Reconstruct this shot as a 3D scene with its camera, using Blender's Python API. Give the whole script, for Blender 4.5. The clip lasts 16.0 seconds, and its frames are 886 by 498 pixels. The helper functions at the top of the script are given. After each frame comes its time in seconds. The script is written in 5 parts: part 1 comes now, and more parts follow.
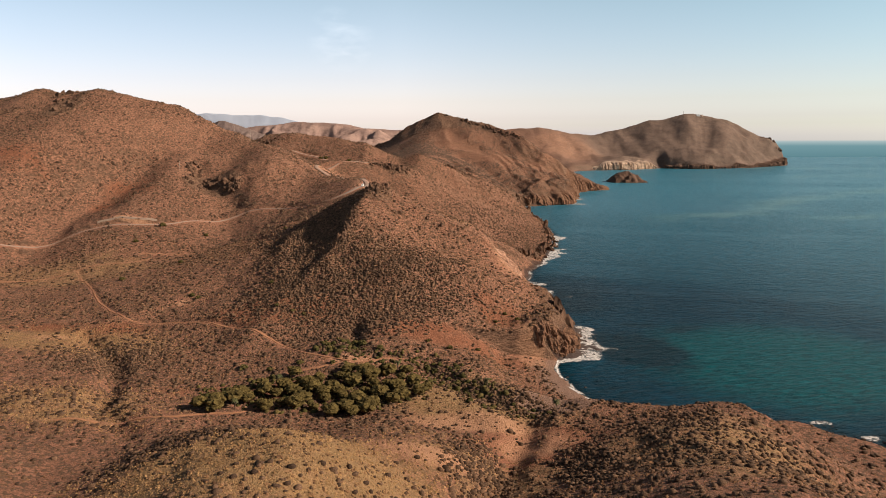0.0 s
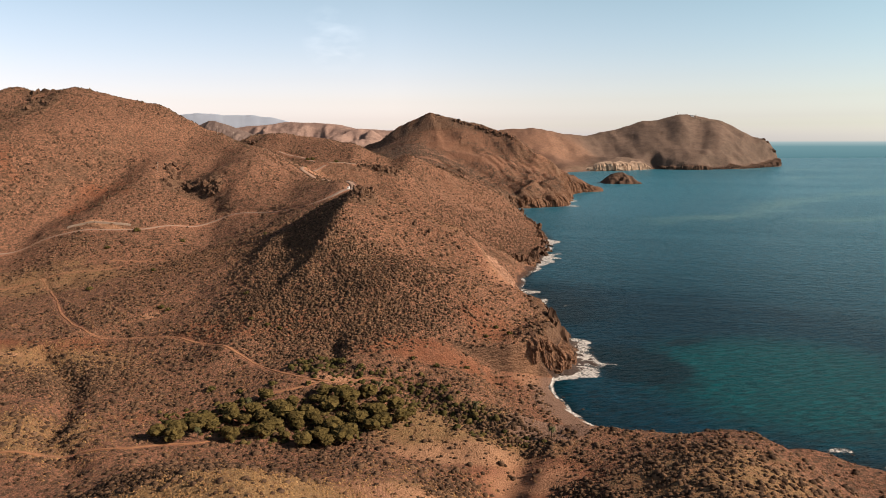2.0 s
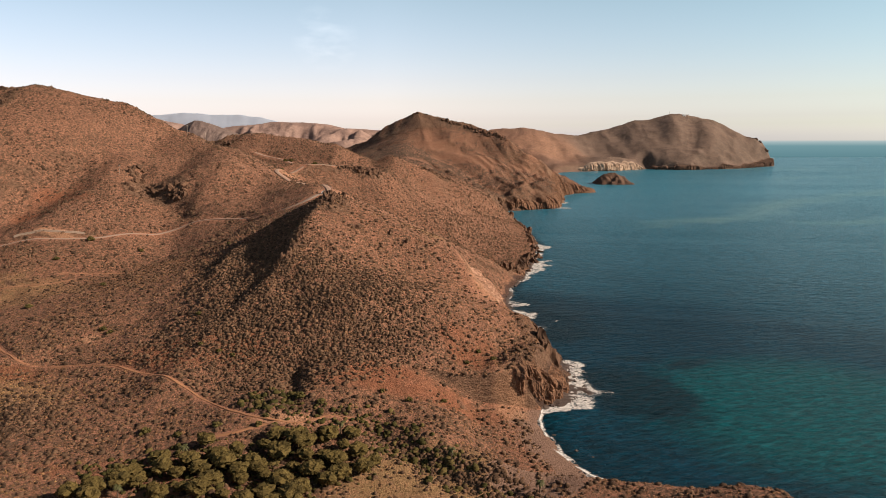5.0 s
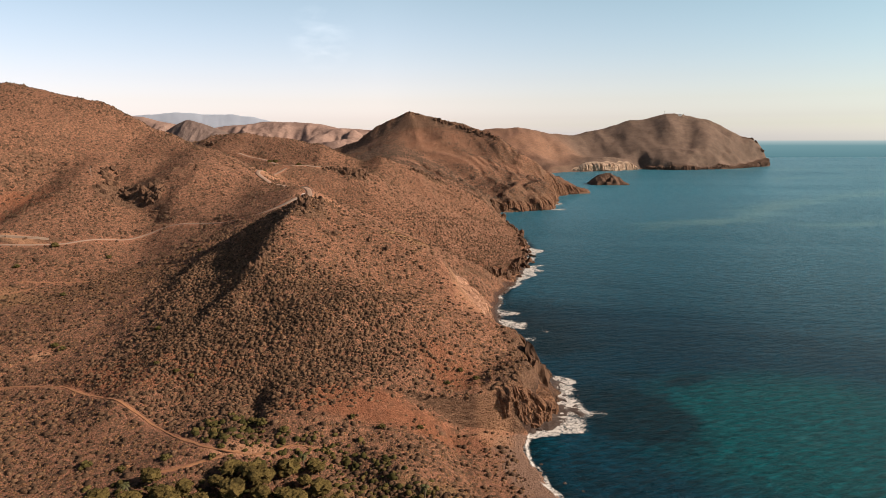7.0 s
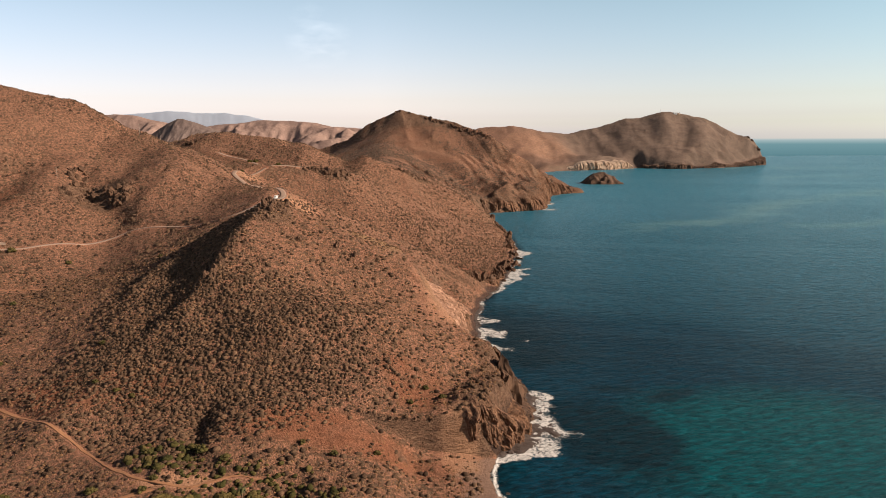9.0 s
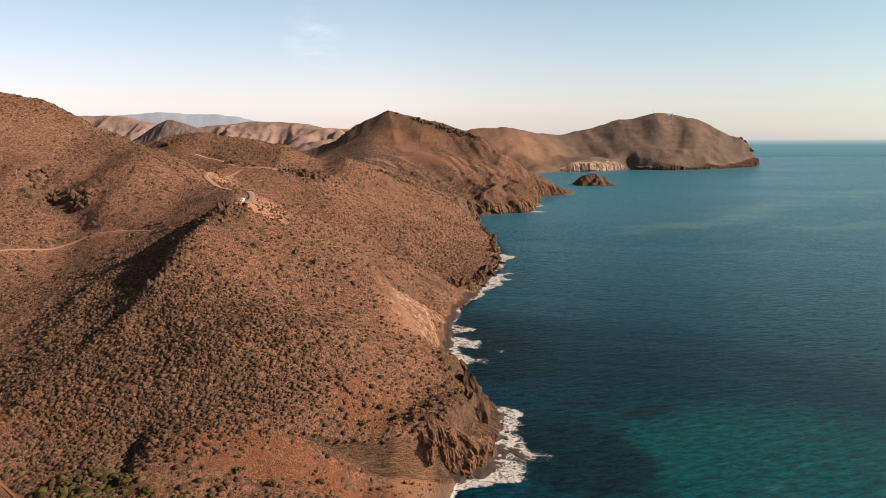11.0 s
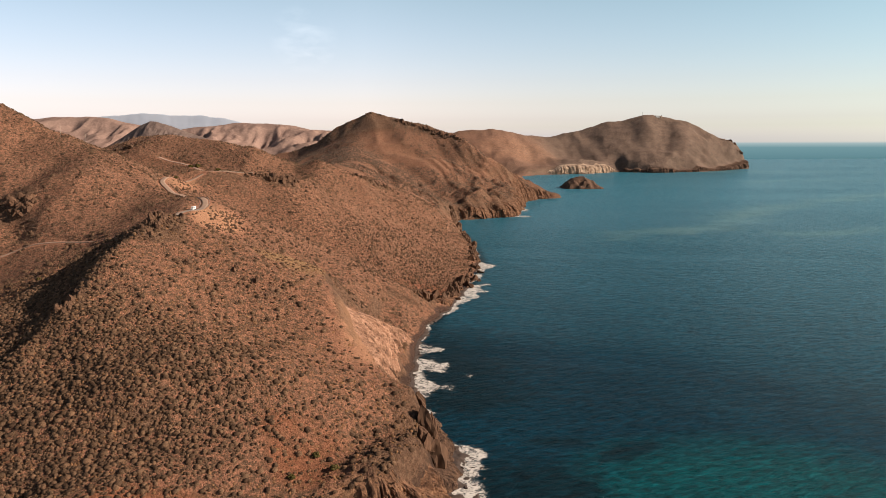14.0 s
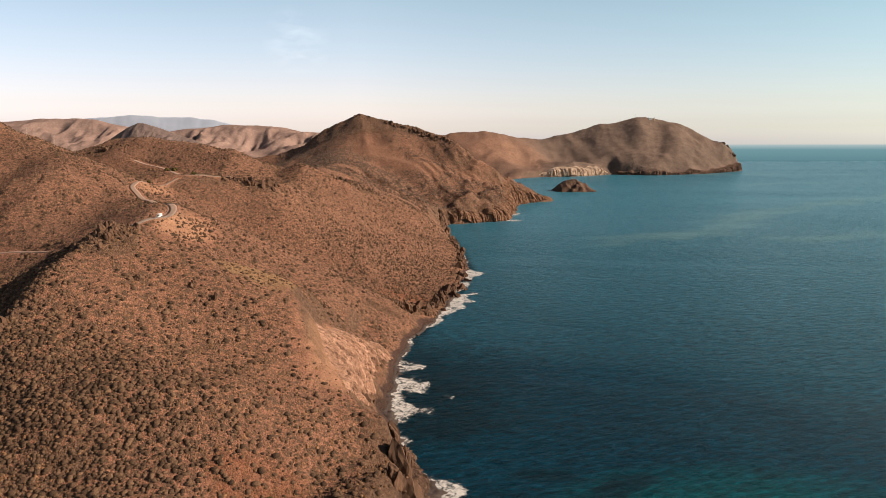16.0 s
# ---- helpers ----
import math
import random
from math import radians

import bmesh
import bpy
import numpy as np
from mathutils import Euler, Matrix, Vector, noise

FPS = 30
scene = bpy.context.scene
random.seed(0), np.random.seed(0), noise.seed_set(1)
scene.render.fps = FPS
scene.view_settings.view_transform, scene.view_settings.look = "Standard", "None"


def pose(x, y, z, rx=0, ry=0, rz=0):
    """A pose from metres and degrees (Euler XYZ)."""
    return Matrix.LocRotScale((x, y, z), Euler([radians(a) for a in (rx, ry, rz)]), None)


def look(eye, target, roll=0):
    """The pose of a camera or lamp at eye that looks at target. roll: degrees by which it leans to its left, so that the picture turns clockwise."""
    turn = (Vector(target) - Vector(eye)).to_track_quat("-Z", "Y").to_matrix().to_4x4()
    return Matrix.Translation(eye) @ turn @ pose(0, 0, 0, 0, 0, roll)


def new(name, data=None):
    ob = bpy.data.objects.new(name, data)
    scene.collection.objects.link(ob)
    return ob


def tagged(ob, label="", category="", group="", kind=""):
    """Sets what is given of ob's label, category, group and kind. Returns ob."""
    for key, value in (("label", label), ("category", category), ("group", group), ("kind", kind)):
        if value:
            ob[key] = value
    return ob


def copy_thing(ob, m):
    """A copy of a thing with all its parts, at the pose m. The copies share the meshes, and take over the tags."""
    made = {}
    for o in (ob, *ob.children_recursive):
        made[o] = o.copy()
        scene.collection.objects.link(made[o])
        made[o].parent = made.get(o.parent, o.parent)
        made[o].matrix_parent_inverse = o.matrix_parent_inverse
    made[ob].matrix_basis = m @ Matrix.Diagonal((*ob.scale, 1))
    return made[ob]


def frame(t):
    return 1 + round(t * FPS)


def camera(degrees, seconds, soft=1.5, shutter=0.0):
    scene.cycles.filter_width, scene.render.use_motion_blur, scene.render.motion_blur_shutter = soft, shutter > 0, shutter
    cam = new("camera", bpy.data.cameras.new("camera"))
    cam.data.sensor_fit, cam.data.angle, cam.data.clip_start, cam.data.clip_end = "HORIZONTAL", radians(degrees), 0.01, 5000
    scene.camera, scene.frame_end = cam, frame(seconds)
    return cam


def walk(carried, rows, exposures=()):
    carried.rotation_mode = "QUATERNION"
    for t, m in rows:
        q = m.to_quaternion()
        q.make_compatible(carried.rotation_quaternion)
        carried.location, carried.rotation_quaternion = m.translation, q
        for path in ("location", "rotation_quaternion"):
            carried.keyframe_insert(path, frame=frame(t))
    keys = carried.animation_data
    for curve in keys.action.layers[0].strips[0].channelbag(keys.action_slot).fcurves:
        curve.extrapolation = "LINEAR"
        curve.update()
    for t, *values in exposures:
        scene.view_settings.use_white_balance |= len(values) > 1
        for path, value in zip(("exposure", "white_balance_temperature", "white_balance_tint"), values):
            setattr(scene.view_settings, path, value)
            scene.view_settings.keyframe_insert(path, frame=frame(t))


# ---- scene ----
cam = camera(66.32, 16.0, soft=0.3)
PATH = [
    (0, (0.00, -0.00, 150.00), (0.000, 98.699, 133.919), -0.32),
    (1, (1.81, 16.13, 150.21), (2.271, 114.836, 134.166), -0.31),
    (2, (4.42, 32.57, 150.50), (5.381, 131.269, 134.463), -0.26),
    (3, (7.81, 49.36, 150.73), (9.185, 148.062, 134.718), -0.26),
    (4, (11.45, 66.18, 150.85), (13.168, 164.867, 134.787), -0.29),
    (6.5, (21.20, 107.46, 151.68), (23.929, 206.121, 135.580), -0.31),
    (7.5, (28.64, 121.49, 151.56), (31.481, 220.136, 135.410), -0.31),
    (8.5, (37.72, 134.65, 151.94), (40.759, 233.272, 135.666), -0.32),
    (9, (42.46, 141.10, 152.17), (45.612, 239.711, 135.849), -0.35),
    (11.5, (66.05, 172.29, 151.07), (70.026, 270.906, 134.975), -0.34),
    (12.5, (72.98, 187.22, 151.46), (77.364, 285.825, 135.398), -0.30),
    (13.5, (79.17, 202.31, 151.78), (84.028, 300.909, 135.826), -0.31),
    (14.5, (84.90, 217.71, 152.18), (90.254, 316.305, 136.374), -0.28),
    (15.5, (89.78, 233.38, 152.57), (95.642, 331.969, 136.909), -0.27),
    (16, (92.11, 241.20, 152.69), (98.191, 339.793, 137.094), -0.26),
]
walk(cam, [(t, look(eye, target, roll)) for t, eye, target, roll in PATH], exposures=[(0, 0.4), (16, 0.4)])

# ---- sky and sun ----
SUN_ELEVATION, SUN_AZIMUTH = 29.0, 100.0  # degrees; azimuth clockwise from +y
HAZE = [(0, (3.864, 3.588, 4.508)), (0.035, (2.852, 2.668, 3.174)), (0.056, (2.53, 2.282, 2.742)), (0.105, (2.318, 1.987, 2.171)), (0.164, (2.171, 1.858, 1.932)), (0.23, (2.052, 1.812, 1.794)), (0.4, (1.858, 1.766, 1.564)), (0.6, (0.92, 0.865, 0.773)), (1, (0.331, 0.313, 0.285))]  # from the horizon up to 30 degrees
world = bpy.data.worlds.new("sky")
scene.world = world
world.use_nodes = True
wn, wl = world.node_tree.nodes, world.node_tree.links
wn.clear()
sky = wn.new("ShaderNodeTexSky")
sky.sky_type, sky.sun_disc = "NISHITA", False
sky.sun_elevation, sky.sun_rotation = radians(SUN_ELEVATION), radians(SUN_AZIMUTH)
sky.altitude, sky.air_density, sky.dust_density, sky.ozone_density = 100, 1.0, 1.6, 1.0
sky_out = wn.new("ShaderNodeBackground")
sky_out.inputs["Strength"].default_value = 0.085
pale = wn.new("ShaderNodeMix")  # the haze over the horizon thins out upwards
pale.data_type, pale.blend_type = "RGBA", "MULTIPLY"
pale.inputs[0].default_value = 1.0
haze = wn.new("ShaderNodeValToRGB")
while len(haze.color_ramp.elements) < len(HAZE):
    haze.color_ramp.elements.new(0.5)
for e, (pos, col) in zip(haze.color_ramp.elements, HAZE):
    e.position, e.color = pos, (*col, 1)
wl.new(sky.outputs["Color"], pale.inputs[6])
wl.new(haze.outputs["Color"], pale.inputs[7])
side_tint = wn.new("ShaderNodeMix")  # sky brightness tinted by direction: brightest ahead, dimmer and bluer to the east
side_tint.data_type, side_tint.blend_type = "RGBA", "MULTIPLY"
side_tint.inputs[0].default_value = 1.0
clear = wn.new("ShaderNodeValToRGB")
clear.color_ramp.elements[0].position, clear.color_ramp.elements[0].color = 0.25, (0.93, 0.90, 0.93, 1)
clear.color_ramp.elements[1].position, clear.color_ramp.elements[1].color = 0.80, (0.62, 0.74, 0.755, 1)
clear.color_ramp.elements.new(0.47).color = (1.03, 1.0, 1.01, 1)
sideways = wn.new("ShaderNodeMapRange")
sideways.inputs["From Min"].default_value = -1.0
wl.new(pale.outputs[2], side_tint.inputs[6])
wl.new(sideways.outputs["Result"], clear.inputs["Fac"])
wl.new(clear.outputs["Color"], side_tint.inputs[7])
wisp_way = wn.new("ShaderNodeVectorMath")  # a wisp of high thin cloud
wisp_way.operation = "DOT_PRODUCT"
wisp_way.inputs[1].default_value = Vector((-0.140, 0.980, 0.140)).normalized()
wisp_at = wn.new("ShaderNodeMapRange")
wisp_at.inputs["From Min"].default_value, wisp_at.inputs["From Max"].default_value = 0.9988, 0.99995
wisp_map = wn.new("ShaderNodeMapping")
wisp_map.inputs["Rotation"].default_value, wisp_map.inputs["Scale"].default_value = (0, radians(28), 0), (1.0, 1.0, 2.6)
wisp_noise = wn.new("ShaderNodeTexNoise")
wisp_noise.inputs["Scale"].default_value, wisp_noise.inputs["Detail"].default_value = 26.0, 6.0
wisp_ramp = wn.new("ShaderNodeMapRange")
wisp_ramp.inputs["From Min"].default_value, wisp_ramp.inputs["From Max"].default_value = 0.42, 0.75
wisp_ramp.inputs["To Max"].default_value = 0.22
wisp_fac = wn.new("ShaderNodeMath")
wisp_fac.operation = "MULTIPLY"
wisp_mix = wn.new("ShaderNodeMix")
wisp_mix.data_type, wisp_mix.blend_type = "RGBA", "MULTIPLY"
wisp_mix.inputs[7].default_value = (1.9, 1.65, 1.5, 1)
wl.new(wisp_map.outputs[0], wisp_noise.inputs["Vector"])
wl.new(wisp_noise.outputs["Fac"], wisp_ramp.inputs["Value"])
wl.new(wisp_way.outputs["Value"], wisp_at.inputs["Value"])
wl.new(wisp_at.outputs["Result"], wisp_fac.inputs[0])
wl.new(wisp_ramp.outputs["Result"], wisp_fac.inputs[1])
wl.new(wisp_fac.outputs[0], wisp_mix.inputs[0])
wl.new(side_tint.outputs[2], wisp_mix.inputs[6])
wl.new(wisp_mix.outputs[2], sky_out.inputs["Color"])
far_sea = wn.new("ShaderNodeBackground")  # open sea past the end of the water sheet, haze painted towards the horizon
far_sea.inputs["Strength"].default_value = 1.0
geo = wn.new("ShaderNodeTexCoord")
wl.new(geo.outputs["Generated"], wisp_way.inputs[0])
wl.new(geo.outputs["Generated"], wisp_map.inputs["Vector"])
split = wn.new("ShaderNodeSeparateXYZ")
wl.new(geo.outputs["Generated"], split.inputs[0])
wl.new(split.outputs["X"], sideways.inputs["Value"])
ramp = wn.new("ShaderNodeValToRGB")
ramp.color_ramp.elements[0].position, ramp.color_ramp.elements[0].color = 0.0, (0.088, 0.182, 0.210, 1)
ramp.color_ramp.elements[1].position, ramp.color_ramp.elements[1].color = 1.0, (0.32, 0.40, 0.41, 1)
ramp.color_ramp.elements.new(0.7).color = (0.13, 0.24, 0.265, 1)
span = wn.new("ShaderNodeMapRange")
span.inputs["From Min"].default_value, span.inputs["From Max"].default_value = -0.027, -0.0055
wl.new(split.outputs["Z"], span.inputs["Value"])
rise = wn.new("ShaderNodeMapRange")
rise.inputs["From Max"].default_value = 0.5
wl.new(split.outputs["Z"], rise.inputs["Value"])
wl.new(rise.outputs["Result"], haze.inputs["Fac"])
wl.new(span.outputs["Result"], ramp.inputs["Fac"])
wl.new(ramp.outputs["Color"], far_sea.inputs["Color"])
above = wn.new("ShaderNodeMapRange")
above.inputs["From Min"].default_value, above.inputs["From Max"].default_value = -0.0065, -0.0042
wl.new(split.outputs["Z"], above.inputs["Value"])
mix = wn.new("ShaderNodeMixShader")
wl.new(above.outputs["Result"], mix.inputs["Fac"])
wl.new(far_sea.outputs[0], mix.inputs[1])
wl.new(sky_out.outputs[0], mix.inputs[2])
wl.new(mix.outputs[0], wn.new("ShaderNodeOutputWorld").inputs["Surface"])

sun_data = bpy.data.lights.new("sun", "SUN")
sun_data.energy, sun_data.angle, sun_data.color = 5.0, radians(0.55), (1.0, 0.82, 0.68)
sun = new("sun", sun_data)
az, el = radians(SUN_AZIMUTH), radians(SUN_ELEVATION)
to_sun = Vector((math.sin(az) * math.cos(el), math.cos(az) * math.cos(el), math.sin(el)))
sun.matrix_world = look((0, 0, 500), Vector((0, 0, 500)) - to_sun)

# ---- materials ----
def material(name, roughness=0.9, specular=0.3, metallic=0.0):
    m = bpy.data.materials.new(name)
    m.use_nodes = True
    nt = m.node_tree
    b = nt.nodes["Principled BSDF"]
    b.inputs["Roughness"].default_value = roughness
    b.inputs["Specular IOR Level"].default_value = specular
    b.inputs["Metallic"].default_value = metallic
    return m, nt, b


def noise_node(nt, scale, detail=4, rough=0.6, stretch=(1, 1, 1), distortion=0.0, turn=0.0):
    """Noise over object coordinates in metres; returns its value socket."""
    tc, mp, n = nt.nodes.new("ShaderNodeTexCoord"), nt.nodes.new("ShaderNodeMapping"), nt.nodes.new("ShaderNodeTexNoise")
    mp.vector_type = "TEXTURE"
    mp.inputs["Scale"].default_value, mp.inputs["Rotation"].default_value[2] = tuple(1 / s for s in stretch), radians(turn)
    n.inputs["Scale"].default_value, n.inputs["Detail"].default_value = scale, detail
    n.inputs["Roughness"].default_value, n.inputs["Distortion"].default_value = rough, distortion
    nt.links.new(tc.outputs["Object"], mp.inputs[0])
    nt.links.new(mp.outputs[0], n.inputs["Vector"])
    return n.outputs["Fac"]


def ramp_node(nt, value, stops):
    r = nt.nodes.new("ShaderNodeValToRGB")
    cr = r.color_ramp
    while len(cr.elements) < len(stops):
        cr.elements.new(0.5)
    for e, (pos, col) in zip(cr.elements, stops):
        e.position = pos
        e.color = (col, col, col, 1) if isinstance(col, (int, float)) else (*col, 1)
    nt.links.new(value, r.inputs["Fac"])
    return r.outputs["Color"]


def mix_node(nt, fac, a, b, blend="MIX"):
    n = nt.nodes.new("ShaderNodeMix")
    n.data_type, n.blend_type = "RGBA", blend
    for key, v in ((0, fac), (6, a), (7, b)):
        if isinstance(v, (int, float)):
            n.inputs[key].default_value = v if key == 0 else (v, v, v, 1)
        elif isinstance(v, tuple):
            n.inputs[key].default_value = (*v, 1)
        else:
            nt.links.new(v, n.inputs[key])
    return n.outputs[2]


def math_node(nt, op, a, b=0.0, clamp=False):
    n = nt.nodes.new("ShaderNodeMath")
    n.operation, n.use_clamp = op, clamp
    for k, v in ((0, a), (1, b)):
        if isinstance(v, (int, float)):
            n.inputs[k].default_value = v
        else:
            nt.links.new(v, n.inputs[k])
    return n.outputs[0]


def attribute(nt, name):
    n = nt.nodes.new("ShaderNodeAttribute")
    n.attribute_name = name
    return n.outputs["Fac"]


def bump_node(nt, b, height, distance, strength=1.0):
    n = nt.nodes.new("ShaderNodeBump")
    n.inputs["Distance"].default_value, n.inputs["Strength"].default_value = distance, strength
    nt.links.new(height, n.inputs["Height"])
    nt.links.new(n.outputs[0], b.inputs["Normal"])


def island_random(nt):
    return nt.nodes.new("ShaderNodeNewGeometry").outputs["Random Per Island"]


def object_random(nt):
    return nt.nodes.new("ShaderNodeObjectInfo").outputs["Random"]


def ground_material():
    m, nt, b = material("dry_hillside", 0.95, 0.15)
    big, mid = noise_node(nt, 0.012, 5, 0.6), noise_node(nt, 0.09, 6, 0.65)
    fine, grit = noise_node(nt, 0.9, 5, 0.7), noise_node(nt, 4.0, 3, 0.7)
    soil = ramp_node(nt, big, [(0.3, (0.318, 0.148, 0.093)), (0.5, (0.372, 0.175, 0.108)), (0.7, (0.431, 0.205, 0.124))])
    patch = ramp_node(nt, mid, [(0.35, (0.252, 0.120, 0.077)), (0.55, (0.346, 0.164, 0.102)), (0.75, (0.474, 0.232, 0.140))])
    soil = mix_node(nt, 0.5, soil, patch)
    # low scrub cover: grey-brown tufts with bare soil between
    cover = ramp_node(nt, fine, [(0.46, 0.0), (0.54, 1.0)])
    amount = math_node(nt, "MULTIPLY", ramp_node(nt, mid, [(0.3, 0.25), (0.65, 0.85)]), attribute(nt, "scrub"))
    cover = math_node(nt, "MULTIPLY", cover, amount, True)
    tuft = ramp_node(nt, noise_node(nt, 0.35, 3), [(0.3, (0.082, 0.048, 0.030)), (0.7, (0.145, 0.085, 0.047))])
    soil = mix_node(nt, cover, soil, tuft)
    spot = ramp_node(nt, noise_node(nt, 0.38, 5, 0.8), [(0.48, 0.0), (0.54, 0.9)])
    soil = mix_node(nt, math_node(nt, "MULTIPLY", spot, attribute(nt, "scrub")), soil, (0.105, 0.066, 0.042))
    ragged = math_node(nt, "ADD", math_node(nt, "MULTIPLY", mid, 0.9), math_node(nt, "MULTIPLY", fine, 0.5))

    def zone(name, col, lo=0.45, hi=1.0, top=0.85, rough=0.9):
        nonlocal soil
        v = math_node(nt, "ADD", attribute(nt, name), math_node(nt, "MULTIPLY", math_node(nt, "SUBTRACT", ragged, 0.7), rough))
        v = ramp_node(nt, v, [(lo, 0.0), (hi, 1.0)])
        v = math_node(nt, "MULTIPLY", v, top)
        soil = mix_node(nt, v, soil, mix_node(nt, ramp_node(nt, fine, [(0.4, 0.0), (0.62, 0.55)]), col, tuple(c * 0.55 for c in col)))

    zone("red", (0.29, 0.105, 0.052), 0.4, 1.2, 0.6)
    zone("dry", (0.37, 0.232, 0.108))
    zone("sand", (0.27, 0.165, 0.118), 0.45, 0.6, 1.0)
    # bare rock on steep faces
    up = nt.nodes.new("ShaderNodeSeparateXYZ")
    nt.links.new(nt.nodes.new("ShaderNodeNewGeometry").outputs["True Normal"], up.inputs[0])
    steep = math_node(nt, "ADD", up.outputs["Z"], math_node(nt, "MULTIPLY", math_node(nt, "SUBTRACT", mid, 0.5), 0.5))
    steep = ramp_node(nt, steep, [(0.62, 1.0), (0.78, 0.0)])
    strata = noise_node(nt, 0.25, 6, 0.7, (1, 1, 2.5))
    rock = ramp_node(nt, strata, [(0.3, (0.085, 0.048, 0.032)), (0.5, (0.17, 0.098, 0.062)), (0.7, (0.28, 0.165, 0.105))])
    rockiness = math_node(nt, "MAXIMUM", steep, ramp_node(nt, math_node(nt, "ADD", attribute(nt, "rock"), math_node(nt, "MULTIPLY", math_node(nt, "SUBTRACT", mid, 0.5), 0.8)), [(0.45, 0.0), (0.7, 1.0)]))
    soil = mix_node(nt, rockiness, soil, rock)
    # distance haze over the headland, mixed into the soil as grey
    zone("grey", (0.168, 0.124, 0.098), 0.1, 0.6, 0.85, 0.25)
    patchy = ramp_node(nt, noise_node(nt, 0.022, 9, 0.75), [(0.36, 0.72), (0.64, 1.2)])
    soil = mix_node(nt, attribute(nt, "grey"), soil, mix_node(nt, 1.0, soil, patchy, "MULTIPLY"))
    zone("pale", (0.50, 0.275, 0.160))
    zone("wet", (0.070, 0.042, 0.033), 0.4, 0.7, 0.9)
    soil = mix_node(nt, 0.5, soil, ramp_node(nt, grit, [(0.32, 0.55), (0.68, 1.6)]), "MULTIPLY")
    nt.links.new(soil, b.inputs["Base Color"])
    hgt = math_node(nt, "ADD", math_node(nt, "MULTIPLY", fine, 1.0), math_node(nt, "MULTIPLY", grit, 0.25))
    hgt = math_node(nt, "ADD", hgt, math_node(nt, "MULTIPLY", math_node(nt, "MULTIPLY", strata, rockiness), 3.0))
    bump_node(nt, b, hgt, 1.3, 1.0)
    return m


def water_material():
    m, nt, b = material("sea_water", 0.28, 0.03)
    broad = noise_node(nt, 0.012, 5, 0.6, (0.4, 1, 1), 0.6, -62)
    blot = noise_node(nt, 0.06, 6, 0.7)
    deep = ramp_node(nt, broad, [(0.3, (0.0015, 0.020, 0.036)), (0.7, (0.002, 0.037, 0.063))])
    teal = (0.0006, 0.064, 0.076)
    reef = (0.002, 0.017, 0.026)
    t = ramp_node(nt, math_node(nt, "ADD", attribute(nt, "shallow"), math_node(nt, "MULTIPLY", math_node(nt, "SUBTRACT", broad, 0.5), 1.1)), [(0.12, 0.0), (0.80, 1.0)])
    # distant water paled: haze and sky reflection put into the colour
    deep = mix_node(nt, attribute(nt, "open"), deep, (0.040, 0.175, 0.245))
    col = mix_node(nt, t, deep, teal)
    r = ramp_node(nt, math_node(nt, "ADD", attribute(nt, "reef"), math_node(nt, "MULTIPLY", math_node(nt, "SUBTRACT", blot, 0.5), 1.4)), [(0.32, 0.0), (0.80, 0.92)])
    col = mix_node(nt, r, col, reef)
    # lit and dark sides of the ripples, multiplied into the colour
    ripple_shading = noise_node(nt, 0.30, 7, 0.72, (0.42, 1.0, 1), 0.5, 14)
    col = mix_node(nt, 1.0, col, ramp_node(nt, ripple_shading, [(0.36, 0.38), (0.50, 0.95), (0.64, 1.75)]), "MULTIPLY")
    # smooth streaks: their reflected sky is painted as a paler colour
    slick_sheen = math_node(nt, "ADD", attribute(nt, "slick_sheen"), math_node(nt, "MULTIPLY", math_node(nt, "SUBTRACT", noise_node(nt, 0.009, 8, 0.72, (0.4, 1.0, 1), 1.5, 12), 0.5), 3.2))
    slick_sheen = ramp_node(nt, slick_sheen, [(0.45, 0.0), (1.1, 0.6)])
    col = mix_node(nt, slick_sheen, col, (0.12, 0.24, 0.25))
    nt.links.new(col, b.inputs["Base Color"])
    rip = noise_node(nt, 0.75, 6, 0.72, (0.45, 1.0, 1), 0.5, 14)
    swell = noise_node(nt, 0.16, 4, 0.62, (0.38, 1.2, 1), 0.5, 12)
    calm = ramp_node(nt, noise_node(nt, 0.0022, 4, 0.6, (0.5, 1.6, 1), 1.0, -12), [(0.42, 0.5), (0.62, 1.0)])
    h = math_node(nt, "ADD", math_node(nt, "MULTIPLY", rip, 0.5), math_node(nt, "MULTIPLY", swell, 1.2))
    h = math_node(nt, "MULTIPLY", h, calm)
    bump_node(nt, b, h, 2.4, 1.0)
    return m


def foam_material():
    """Lace of foam: open water shows through where it is thin."""
    m, nt, b = material("sea_foam", 0.7, 0.2)
    lace = noise_node(nt, 0.28, 7, 0.72, (1, 1, 1), 1.2)
    fine = noise_node(nt, 1.1, 5, 0.7, (1, 1, 1), 0.8)
    v = math_node(nt, "ADD", math_node(nt, "MULTIPLY", lace, 1.5), math_node(nt, "MULTIPLY", fine, 0.7))
    v = math_node(nt, "ADD", math_node(nt, "SUBTRACT", v, 1.1), attribute(nt, "foam"))
    alpha = ramp_node(nt, v, [(0.49, 0.0), (0.64, 0.36), (0.85, 0.9)])
    nt.links.new(alpha, b.inputs["Alpha"])
    b.inputs["Base Color"].default_value = (0.76, 0.72, 0.67, 1)
    bump_node(nt, b, fine, 0.2)
    return m


